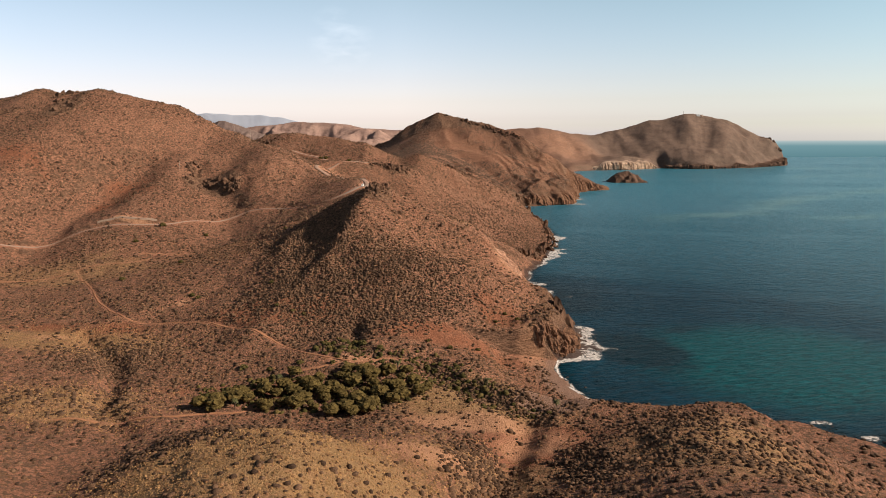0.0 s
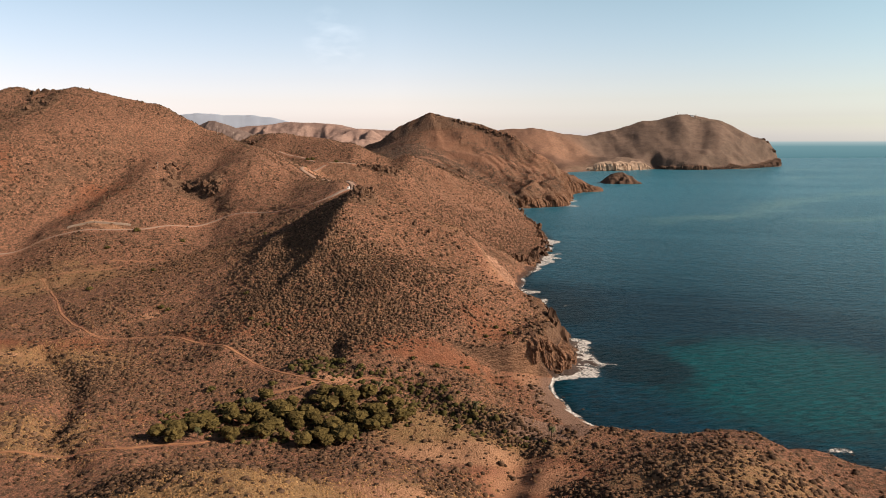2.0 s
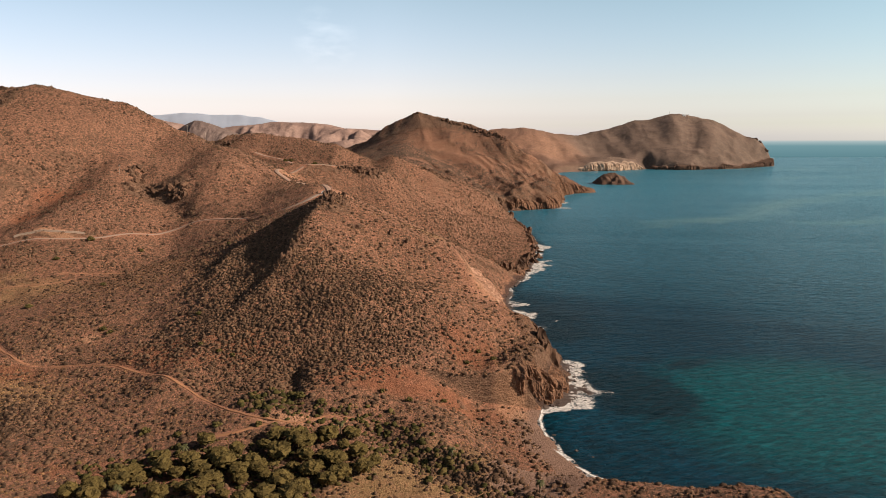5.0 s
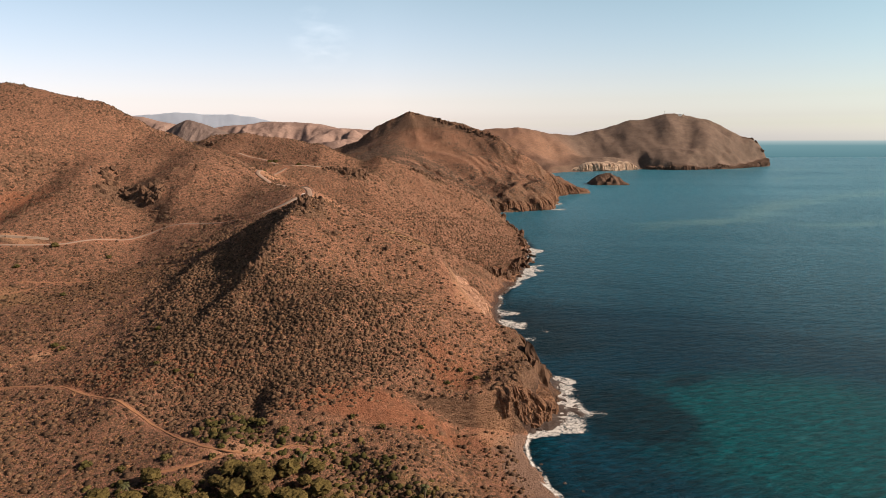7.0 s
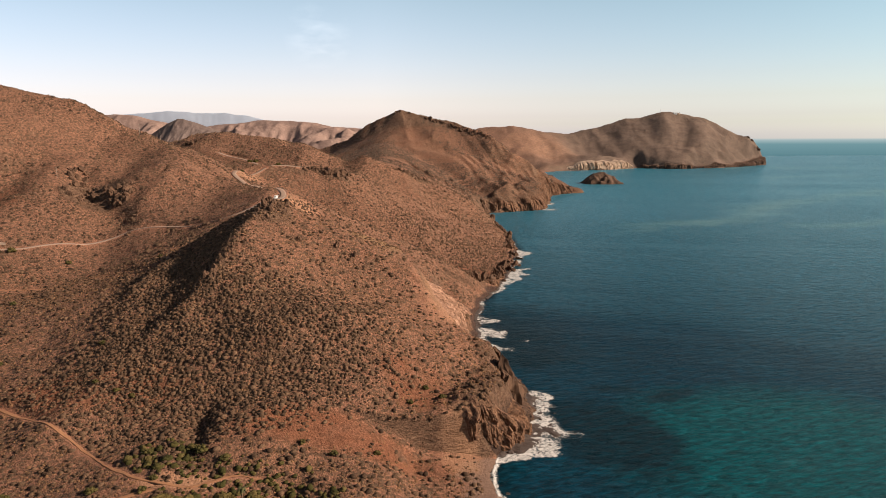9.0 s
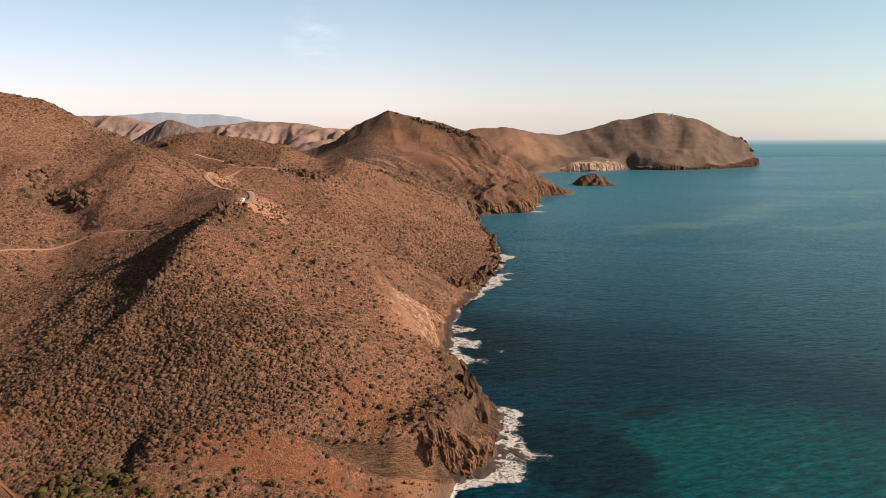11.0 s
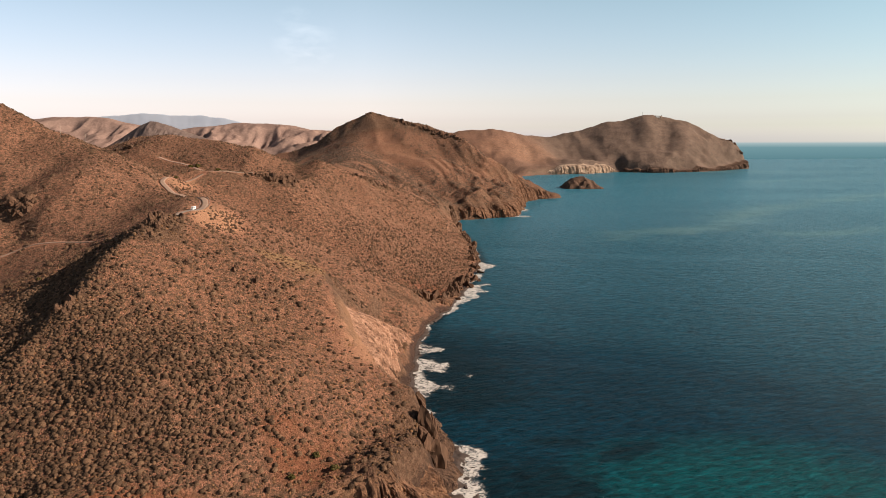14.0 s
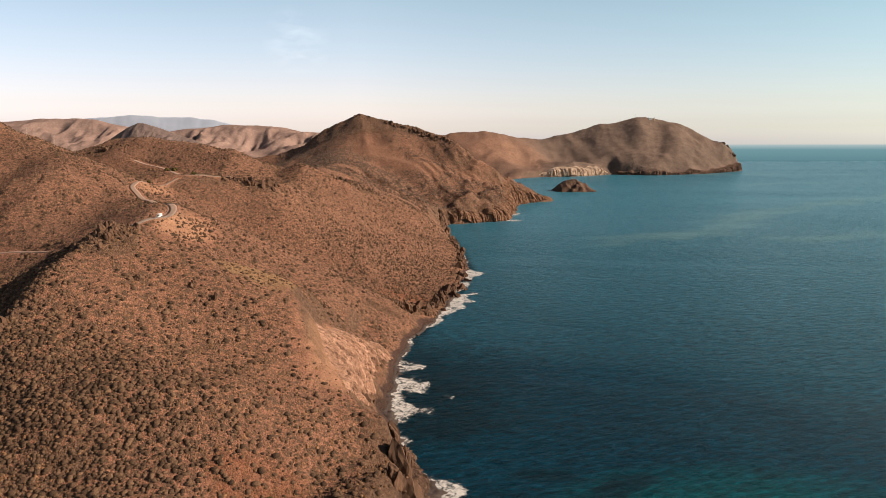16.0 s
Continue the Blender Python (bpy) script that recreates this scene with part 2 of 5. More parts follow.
def mottled(name, dark, light, scale, roughness=0.9, bump=0.0, metallic=0.0, randomise=0.0, specular=0.25, per_island=False):
    """A plain worn surface: two scales of noise between two colours, with relief."""
    m, nt, b = material(name, roughness, specular, metallic)
    a = noise_node(nt, scale, 5, 0.65)
    c = noise_node(nt, scale * 7, 3, 0.6)
    v = math_node(nt, "ADD", math_node(nt, "MULTIPLY", a, 0.7), math_node(nt, "MULTIPLY", c, 0.3))
    col = ramp_node(nt, v, [(0.32, dark), (0.68, light)])
    if randomise:
        rnd = island_random(nt) if per_island else object_random(nt)
        col = mix_node(nt, 1.0, col, ramp_node(nt, rnd, [(0.0, 1.0 - randomise), (1.0, 1.0 + randomise)]), "MULTIPLY")
    nt.links.new(col, b.inputs["Base Color"])
    if bump:
        bump_node(nt, b, v, bump)
    return m


def cliff_material(name, dark, middle, light):
    """Rock with darker streaks running down it."""
    m, nt, b = material(name, 0.95, 0.2)
    streak = noise_node(nt, 0.45, 7, 0.75, (1, 1, 0.4), 0.4)
    lump = noise_node(nt, 0.16, 5, 0.65)
    col = ramp_node(nt, streak, [(0.36, dark), (0.48, middle), (0.66, light)])
    col = mix_node(nt, 0.5, col, ramp_node(nt, lump, [(0.35, 0.5), (0.65, 1.35)]), "MULTIPLY")
    nt.links.new(col, b.inputs["Base Color"])
    bump_node(nt, b, math_node(nt, "ADD", streak, noise_node(nt, 2.2, 5, 0.7)), 0.8)
    return m


def shrub_material(name, a, c, e):
    m, nt, b = material(name, 0.95, 0.1)
    col = ramp_node(nt, island_random(nt), [(0.0, a), (0.5, c), (1.0, e)])
    col = mix_node(nt, 0.6, col, ramp_node(nt, noise_node(nt, 3.5, 3), [(0.35, 0.45), (0.65, 1.5)]), "MULTIPLY")
    nt.links.new(col, b.inputs["Base Color"])
    bump_node(nt, b, noise_node(nt, 5.0, 3), 0.25)
    return m


GROUND = ground_material()
WATER = water_material()
SHRUB = shrub_material("dry_shrub", (0.056, 0.034, 0.022), (0.108, 0.065, 0.040), (0.180, 0.106, 0.064))
# dry shrub again, with distance haze put into its colours
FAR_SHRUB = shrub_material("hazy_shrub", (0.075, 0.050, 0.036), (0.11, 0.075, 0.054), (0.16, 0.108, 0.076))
TUFT = shrub_material("dry_tuft", (0.10, 0.055, 0.031), (0.19, 0.102, 0.053), (0.30, 0.160, 0.080))
STRAW = shrub_material("straw_grass", (0.24, 0.138, 0.062), (0.35, 0.205, 0.090), (0.46, 0.275, 0.128))
GREEN_BUSH = shrub_material("green_bush", (0.045, 0.042, 0.014), (0.080, 0.066, 0.022), (0.13, 0.095, 0.036))
PINE = shrub_material("pine_foliage", (0.050, 0.038, 0.014), (0.092, 0.068, 0.023), (0.150, 0.108, 0.038))
BARK = mottled("bark", (0.07, 0.045, 0.03), (0.16, 0.11, 0.075), 6.0, 0.95, 0.05)
PALM_LEAF = mottled("palm_leaf", (0.045, 0.052, 0.018), (0.11, 0.10, 0.04), 2.0, 0.7, 0, 0, 0.25)
ROCK = mottled("volcanic_rock", (0.055, 0.031, 0.020), (0.16, 0.088, 0.053), 0.45, 0.95, 0.6, 0, 0.22)
DARK_ROCK = mottled("wet_dark_rock", (0.035, 0.025, 0.021), (0.11, 0.075, 0.058), 0.5, 0.7, 0.5, 0, 0.25, 0.4)
ASPHALT = mottled("sun_bleached_asphalt", (0.30, 0.205, 0.150), (0.38, 0.265, 0.20), 0.4, 0.95, 0.02)
DIRT = mottled("packed_dirt", (0.26, 0.124, 0.064), (0.36, 0.178, 0.092), 0.3, 0.95, 0.06)
FOAM = foam_material()

# ---- noise over arrays ----
TABLE = np.random.RandomState(7).permutation(256)
TABLE = np.concatenate([TABLE, TABLE])


def value_noise(x, y):
    ix, iy = np.floor(x).astype(int), np.floor(y).astype(int)
    fx, fy = x - ix, y - iy
    fx, fy = fx * fx * (3 - 2 * fx), fy * fy * (3 - 2 * fy)
    at = lambda i, j: TABLE[TABLE[i & 255] + (j & 255)] / 127.5 - 1
    a, b = at(ix, iy), at(ix + 1, iy)
    c, d = at(ix, iy + 1), at(ix + 1, iy + 1)
    return (a + (b - a) * fx) * (1 - fy) + (c + (d - c) * fx) * fy


def fbm(x, y, size, octaves=4, gain=0.5):
    """About -1 to 1; size in metres of the largest lumps."""
    v, amp, total = 0, 1.0, 0.0
    for k in range(octaves):
        f = 2.03 ** k / size
        v, total = v + amp * value_noise(x * f + 17.3 * k, y * f - 9.1 * k), total + amp
        amp *= gain
    return v / total * 1.6


def ridged(x, y, size, octaves=4):
    v, amp, total = 0, 1.0, 0.0
    for k in range(octaves):
        f = 2.1 ** k / size
        v, total = v + amp * (1 - 2 * np.abs(value_noise(x * f + 5.7 * k, y * f + 3.3 * k))), total + amp
        amp *= 0.5
    return v / total


# ---- land form ----
COAST = [(330, -900), (300, -200), (262, 60), (240, 170), (232, 250), (216, 312), (194, 337),
         (160, 346), (128, 350), (97, 357), (86, 368), (76, 390), (73, 424), (78, 449), (90, 472),
         (98, 515), (93, 544), (86, 577), (82, 610), (84, 654), (88, 700), (96, 748), (117, 808),
         (140, 896), (157, 950), (172, 1045), (175, 1141), (172, 1253), (166, 1396), (176, 1512)]
COAST_FAR = [(200, 1508), (250, 1530), (296, 1544), (318, 1640), (345, 1740), (358, 1850), (410, 1940), (480, 1979),
             (488, 2040), (430, 2300), (470, 2800), (590, 3080), (700, 3160), (866, 3200), (1000, 3300), (1061, 3340),
             (1160, 3270), (1241, 3230), (1340, 3290), (1443, 3306), (1600, 3420), (1740, 3540), (1838, 3625), (1840, 3720),
             (1780, 3950), (1600, 4300), (1500, 5200)]

RIDGES = {"near": [], "high": [], "far": [], "headland": []}


def ridge(group, points, left, right, rounding):
    """A crest of the land: points (x, y, z), fall per metre on the left and on the right of its way, rounding of the crest."""
    RIDGES[group].append((points, left, right, rounding))


ridge("near", [(-61, 606, 107), (-80, 533, 77), (-106, 480, 42), (-125, 440, 27)], 0.41, 0.49, 6)
ridge("near", [(-61, 606, 73), (-37, 576, 37), (-2, 545, 25), (30, 500, 42), (58, 474, 24), (88, 470, 26)], 0.24, 0.11, 14)
ridge("near", [(-61, 606, 93), (-85, 690, 91), (-105, 800, 104)], 0.39, 0.60, 10)
ridge("near", [(-40, 590, 92), (12, 600, 63), (45, 580, 50)], 0.38, 0.70, 12)
ridge("near", [(-58, 612, 110), (-70, 565, 97), (-79, 533, 80), (-88, 510, 64)], 0.50, 1.15, 3)
ridge("near", [(-45, 560, 68), (-15, 500, 60), (0, 455, 27), (5, 418, 15)], 0.28, 0.22, 20)
ridge("near", [(-60, 40, 62), (-66, 150, 44), (-58, 232, 44), (-30, 262, 26)], 0.39, 0.47, 22)
ridge("near", [(90, 60, 70), (96, 180, 50), (106, 262, 27), (146, 308, 22), (180, 326, -6)], 0.37, 0.39, 16)
ridge("near", [(-260, 60, 70), (-220, 200, 48), (-190, 300, 14)], 0.30, 0.40, 25)
ridge("high", [(-900, 960, 190), (-700, 985, 192), (-570, 1000, 223), (-540, 1000, 216), (-490, 1000, 223), (-386, 1010, 198), (-314, 1000, 164), (-238, 940, 139), (-180, 890, 112), (-107, 815, 99)], 0.55, 0.36, 14)
ridge("high", [(-400, 1000, 189), (-340, 900, 136), (-330, 800, 101), (-330, 740, 87)], 0.51, 0.64, 34)
ridge("high", [(-240, 940, 137), (-225, 860, 127), (-190, 790, 89)], 0.54, 0.80, 30)
ridge("high", [(-335, 1265, 150), (-318, 1262, 158), (-262, 1232, 161), (-177, 1200, 150), (-150, 1192, 145)], 0.58, 0.42, 25)
ridge("high", [(-40, 1172, 125), (8, 1182, 102), (40, 1206, 80), (90, 1240, 56), (135, 1275, 24)], 0.40, 0.87, 10)
ridge("high", [(-185, 1010, 116), (-149, 1018, 118), (-115, 1026, 116), (-68, 1040, 108), (-50, 1062, 104), (-46, 1115, 105), (-40, 1165, 111), (2, 1182, 106)], 0.05, 0.86, 4)
ridge("high", [(-105, 850, 89), (-75, 960, 45), (-20, 1040, 61), (60, 1100, 34), (125, 1150, 22)], 0.30, 0.33, 20)
ridge("far", [(-420, 2100, 90), (-160, 2050, 143), (-100, 2042, 188), (-60, 2040, 204), (-13, 2039, 224), (20, 2020, 216), (53, 2000, 204), (125, 1980, 187), (188, 1950, 169), (224, 1920, 150), (275, 1880, 111), (332, 1860, 76), (400, 1890, 46), (470, 1975, 12)], 0.53, 0.78, 4)
ridge("far", [(-13, 2039, 222), (2, 1965, 186), (10, 1900, 150)], 0.50, 0.60, 4)
ridge("far", [(53, 2000, 203), (90, 1930, 166), (130, 1850, 112)], 0.38, 0.40, 25)
ridge("far", [(-20, 1990, 175), (-49, 1862, 138), (-30, 1545, 109), (-50, 1360, 108), (-110, 1230, 120)], 0.47, 0.45, 30)
ridge("far", [(20, 1860, 128), (114, 1800, 108), (165, 1680, 60), (225, 1600, 46), (285, 1552, 14)], 0.36, 0.44, 20)
ridge("far", [(-40, 1480, 104), (60, 1400, 69), (135, 1320, 29)], 0.40, 0.40, 20)
ridge("headland", [(100, 3500, 140), (341, 3560, 192), (494, 3560, 203), (550, 3560, 196), (625, 3570, 174), (740, 3640, 160), (960, 3700, 198), (1110, 3700, 236), (1290, 3700, 268), (1390, 3700, 267), (1520, 3690, 238), (1620, 3680, 190), (1690, 3660, 146), (1735, 3650, 138), (1765, 3645, 118), (1800, 3640, 74), (1825, 3640, 25)], .5, .55, 22)
ridge("headland", [(1330, 3700, 267), (1290, 3500, 150), (1270, 3300, 30)], .4, .5, 30)
ridge("headland", [(1110, 3700, 234), (1130, 3500, 120), (1190, 3330, 40)], .4, .4, 30)
ridge("headland", [(1500, 3690, 238), (1480, 3500, 110), (1460, 3350, 25)], .5, .5, 30)
ridge("headland", [(640, 3570, 172), (720, 3380, 70), (880, 3280, 62), (985, 3380, 46)], .22, .24, 30)
ridge("headland", [(494, 3560, 200), (520, 3350, 100), (600, 3150, 30)], .4, .4, 30)

def to_line(x, y, pts):
    """Distance to a chain of points, the height on it there, and the side (left > 0)."""
    best, zz, side = np.full(x.shape, 1e9), np.zeros(x.shape), np.zeros(x.shape)
    for a, b in zip(pts, pts[1:]):
        ux, uy = b[0] - a[0], b[1] - a[1]
        n = max(ux * ux + uy * uy, 1e-9)
        s = np.clip(((x - a[0]) * ux + (y - a[1]) * uy) / n, 0, 1)
        px, py = x - a[0] - s * ux, y - a[1] - s * uy
        d = px * px + py * py
        near = d < best
        best = np.where(near, d, best)
        if len(a) > 2:
            zz = np.where(near, a[2] + s * (b[2] - a[2]), zz)
        side = np.where(near, (ux * py - uy * px) / n ** 0.5, side)
    return np.sqrt(best), zz, side


def spine(x, y, pts, left, right, c):
    """Height of the land that falls away from a crest; neighbouring stretches of the crest blend."""
    ds, zs, ws = [], [], []
    for a, b in zip(pts, pts[1:]):
        d, z, side = to_line(x, y, [a, b])
        ds.append(d), zs.append(z), ws.append(0.5 + 0.5 * np.clip(side / (d + 1e-6), -1, 1))
    ds = np.array(ds)
    least = ds.min(0)
    w = np.exp(-(ds - least) / (3 + 0.10 * least))
    w /= w.sum(0)
    z, k = (w * np.array(zs)).sum(0), (w * np.array(ws)).sum(0)
    return z - (right + (left - right) * k) * (np.sqrt(least * least + c * c) - c)


def smax(a, b, k):
    h = np.clip(.5 + .5 * (a - b) / k, 0, 1)
    return b + (a - b) * h + k * h * (1 - h)

def inland(x, y):
    """Metres from the shore line, inland > 0."""
    line = COAST + COAST_FAR
    d, _, _ = to_line(x, y, line)
    crossed = np.zeros(x.shape, int)
    for (ax, ay), (bx, by) in zip(line, line[1:]):
        if ay != by:
            spans = (y >= min(ay, by)) & (y < max(ay, by))
            crossed += spans & (x < ax + (y - ay) * (bx - ax) / (by - ay))
    return np.where(crossed % 2 == 1, d, -d) + 3.2 * value_noise(x / 13, y / 13) * (y < 1300) + 9 * value_noise(x / 40, y / 40) * (y > 1300)


# rise of the shore slope per metre inland, by y
SHORE = [(-900, .6), (250, .6), (320, .94), (345, .84), (357, .3), (365, .10), (395, .12), (425, .14), (442, .14), (454, 3.0), (530, 2.8), (548, 1.3), (580, 1.4), (640, 1.0), (720, .46), (775, .6), (792, 1.3), (900, 1.4), (960, 1.1), (1100, .9), (1250, 1.0), (1500, 1.2), (1700, 1.9), (1950, 2.2), (2050, 1.0), (3050, .5), (3130, 1.5), (3330, 1.2), (3400, .6), (3560, .9), (3640, 1.6), (5200, 1.5)]
BASE = [1.3, 0.058, 60, 0.020]

def base(x, y, d):
    return np.minimum(BASE[0] + BASE[1] * np.clip(d, 0, 900), BASE[2] + BASE[3] * d)

def smin(a, b, k):
    return -smax(-a, -b, k)

def land(x, y):
    d = inland(x, y)
    h = base(x, y, d)
    for group, k in (("near", 6), ("high", 14), ("far", 14), ("headland", 18)):
        for pts, l, r, c in RIDGES[group]:
            h = smax(h, spine(x, y, pts, l, r, c), k)
    a = np.interp(y, [p[0] for p in SHORE], [p[1] for p in SHORE])
    cap = .6 + a * np.clip(d, 0, None) + 0.55 * np.clip(d - 34, 0, None) - 9 * (1 - np.exp(np.clip(d, None, 0) / 30))
    h = smin(h, cap, 9)
    return h, d


# ways over the land: (x, y), then width
ROAD_A = [(-560, 596), (-500, 622), (-430, 650), (-386, 669), (-340, 679), (-305, 684), (-280, 698), (-255, 727), (-228, 752), (-190, 752),
          (-155, 735), (-128, 722), (-104, 726), (-92, 745), (-86, 770), (-88, 792), (-97, 812), (-114, 832), (-134, 862), (-152, 890), (-166, 912),
          (-174, 935), (-176, 960), (-170, 985), (-160, 1002), (-148, 1014), (-146, 1030), (-155, 1060), (-172, 1090), (-205, 1119), (-249, 1140)]
ROAD_B = [(-148, 1014), (-138, 1019), (-126, 1022), (-112, 1026)]
TRACK_A = [(-400, 580), (-361, 592), (-339, 612), (-318, 621), (-290, 622), (-276, 634)]
TRACK_B = [(-338, 613), (-312, 578), (-290, 546), (-267, 510), (-247, 487), (-228, 468), (-208, 464), (-182, 463), (-157, 455), (-132, 438),
           (-113, 427), (-94, 411), (-82, 401), (-70, 393), (-58, 389), (-46, 390), (-34, 397), (-22, 396)]
TRACK_C = [(-92, 374), (-76, 380), (-62, 387)]
TRACK_D = [(-190, 312), (-165, 317), (-140, 317), (-122, 323), (-108, 326), (-98, 333), (-86, 336)]
TRACK_E = [(-290, 640), (-265, 646), (-238, 652), (-212, 648), (-192, 652), (-165, 632), (-140, 610)]
WAYS = [("road", ROAD_A, 5.2), ("road", ROAD_B, 5.0), ("track", TRACK_A, 3.6), ("track", TRACK_B, 1.4), ("track", TRACK_C, 2.4), ("track", TRACK_D, 1.2),
        ("track", TRACK_E, 1.6)]


def smooth_chain(points, step=3.0):
    """Points along a rounded chain, about step metres apart."""
    p = np.array(points, float)
    for _ in range(3):
        q = np.empty((2 * len(p) - 2, 2))
        q[0::2], q[1::2] = p[:-1] * 0.75 + p[1:] * 0.25, p[:-1] * 0.25 + p[1:] * 0.75
        p = np.vstack([p[:1], q, p[-1:]])
    s = np.concatenate([[0], np.cumsum(np.hypot(*np.diff(p, axis=0).T))])
    t = np.linspace(0, s[-1], max(3, int(s[-1] / step)))
    return np.stack([np.interp(t, s, p[:, 0]), np.interp(t, s, p[:, 1])], 1)


def blob(x, y, cx, cy, rx, ry, turn=0.0):
    """1 in the middle of an oval patch, 0 past its edge."""
    c, s = math.cos(radians(turn)), math.sin(radians(turn))
    u, v = ((x - cx) * c + (y - cy) * s) / rx, (-(x - cx) * s + (y - cy) * c) / ry
    return np.clip(1.25 - (u * u + v * v), 0, 1)


def cut(x, y, points, width, depth):
    """A gully along a chain."""
    d, _, _ = to_line(x, y, points)
    return depth * np.exp(-(d / width) ** 2)


def bare_height(x, y):
    h, d = land(x, y)
    warp = fbm(x, y, 90, 3) * 16
    on = np.clip(d / 60, 0, 1)
    high = np.clip((h - 14) / 40, 0, 1)
    far = np.clip((y - 1150) / 400, 0, 1)
    # worn gullies down the hillsides
    h = h + high * on * (1 - far) * (ridged(x + warp, y - warp, 85, 4) - 0.3) * 3.4
    h = h + far * on * (ridged(x + warp * 3, y + warp * 3, 260, 5) - 0.25) * np.interp(y, [1300, 1600, 2400, 2900], [6, 8, 8, 5]) * np.clip(h / 90, 0.1, 1)
    h = h + on * (fbm(x, y, 38, 4) * 1.3 + fbm(x, y, 7, 3) * 0.35)
    h = h - cut(x, y, [(-312, 870), (-292, 828), (-262, 806), (-236, 778)], 11, 5)
    h = h - cut(x, y, [(-60, 442), (-58, 425), (-54, 405)], 6, 3.0) - cut(x, y, [(-240, 440), (-205, 405), (-188, 370), (-176, 330), (-150, 300)], 8, 5)
    h = h - cut(x, y, [(-10, 385), (14, 358), (36, 335), (62, 345)], 10, 3.5) - cut(x, y, [(10, 235), (22, 262), (34, 300), (44, 322)], 9, 5)
    # cliffs over the shore: buttresses and clefts
    face = np.clip(d / 5, 0, 1) * np.clip((34 - d) / 14, 0, 1) * np.clip((y - 432) / 16, 0, 1) * (1 - far)
    h = h + face * np.clip(h / 14, 0, 1) * (ridged(x * 0.3, y, 15, 4) * 3.6 - 0.8 + ridged(x * 0.7, y, 5.5, 3) * 1.5)
    capes = np.clip(d / 12, 0, 1) * np.clip((150 - d) / 80, 0, 1) * far * np.clip((2300 - y) / 100, 0, 1)
    h = h + capes * ridged(x + y * 0.3, y - x * 0.3, 44, 5) * 6
    # ribs running down to the sea, steep on their western side
    ribs = np.clip(d / 14, 0, 1) * np.clip((260 - d) / 150, 0, 1) * np.clip((y - 1250) / 150, 0, 1) * np.clip((2250 - y) / 100, 0, 1)
    for size, tall, seed in ((52, 13, 0.0), (23, 8, 31.0)):
        w = (x * 0.78 + y * 0.34) / size + 0.9 * value_noise(x / 70 + seed, y / 70) + seed
        k = w - np.floor(w)
        rib = np.where(k < 0.28, k / 0.28, (1 - k) / 0.72)
        h = h + ribs * tall * (0.45 + 0.55 * value_noise(np.floor(w) * 3.7 + seed, y / 120)) * (rib - 0.5)
    h = h + on * np.clip((y - 2500) / 300, 0, 1) * np.clip((4000 - y) / 200, 0, 1) * (fbm(x, y, 120, 5) * 7 + ridged(x, y, 60, 3) * 3 - 1.5)
    # valleys down the headland, their eastern walls steep
    fold = np.clip((3695 - y) / 70, 0, 1) * np.clip((y - 3240) / 130, 0, 1) * np.clip((x - 560) / 200, 0, 1) * np.clip((h - 26) / 60, 0, 1)
    for size, tall, seed in ((330, 14, 4.0), (140, 7, 9.0)):
        w = (x + 0.45 * (y - 3600)) / size + 1.0 * value_noise(x / 300 + seed, y / 260) + seed
        k = w - np.floor(w)
        rib = np.where(k < 0.42, k / 0.42, (1 - k) / 0.58)
        rib = rib * rib * (3 - 2 * rib)
        h = h + fold * tall * (0.5 + 0.5 * value_noise(np.floor(w) * 5.3, y / 500)) * (rib - 0.6)
    for gully, wide, deep in (([(1405, 3672), (1375, 3570), (1320, 3440)], 56, 30), ([(1540, 3650), (1515, 3540), (1500, 3470)], 40, 14), ([(1215, 3668), (1195, 3570), (1200, 3480)], 64, 10), ([(830, 3640), (850, 3560), (900, 3450)], 60, 12)):
        h = h - cut(x, y, gully, wide, deep) * np.clip((3705 - y) / 40, 0, 1)
    h = np.where(d < 0, np.minimum(h, -0.4), h)
    return h, d


PATHS = []
for kind_of_way, chain, wide in WAYS:
    line = smooth_chain(chain)
    lz = bare_height(line[:, 0], line[:, 1])[0]
    reach = 9 if kind_of_way == "road" else 3
    for _ in range(reach):
        lz[1:-1] = (lz[:-2] + lz[1:-1] * 2 + lz[2:]) / 4
    PATHS.append((kind_of_way, np.column_stack([line, lz]), wide))


def height(x, y):
    """The land's height with the ways cut into it, and metres inland."""
    h, d = bare_height(x, y)
    for _, line, wide in PATHS:
        lo, hi = line[:, :2].min(0) - 25, line[:, :2].max(0) + 25
        sel = (x > lo[0]) & (x < hi[0]) & (y > lo[1]) & (y < hi[1])
        if sel.any():
            dd, z, _ = to_line(x[sel], y[sel], [tuple(p) for p in line[::3]] + [tuple(line[-1])])
            w = np.clip((dd - wide * 0.5 - 0.8) / (2.5 + wide * 0.7), 0, 1)
            w = w * w * (3 - 2 * w)
            h[sel] = z * (1 - w) + h[sel] * w - 0.4 * (1 - w)
    return h, d


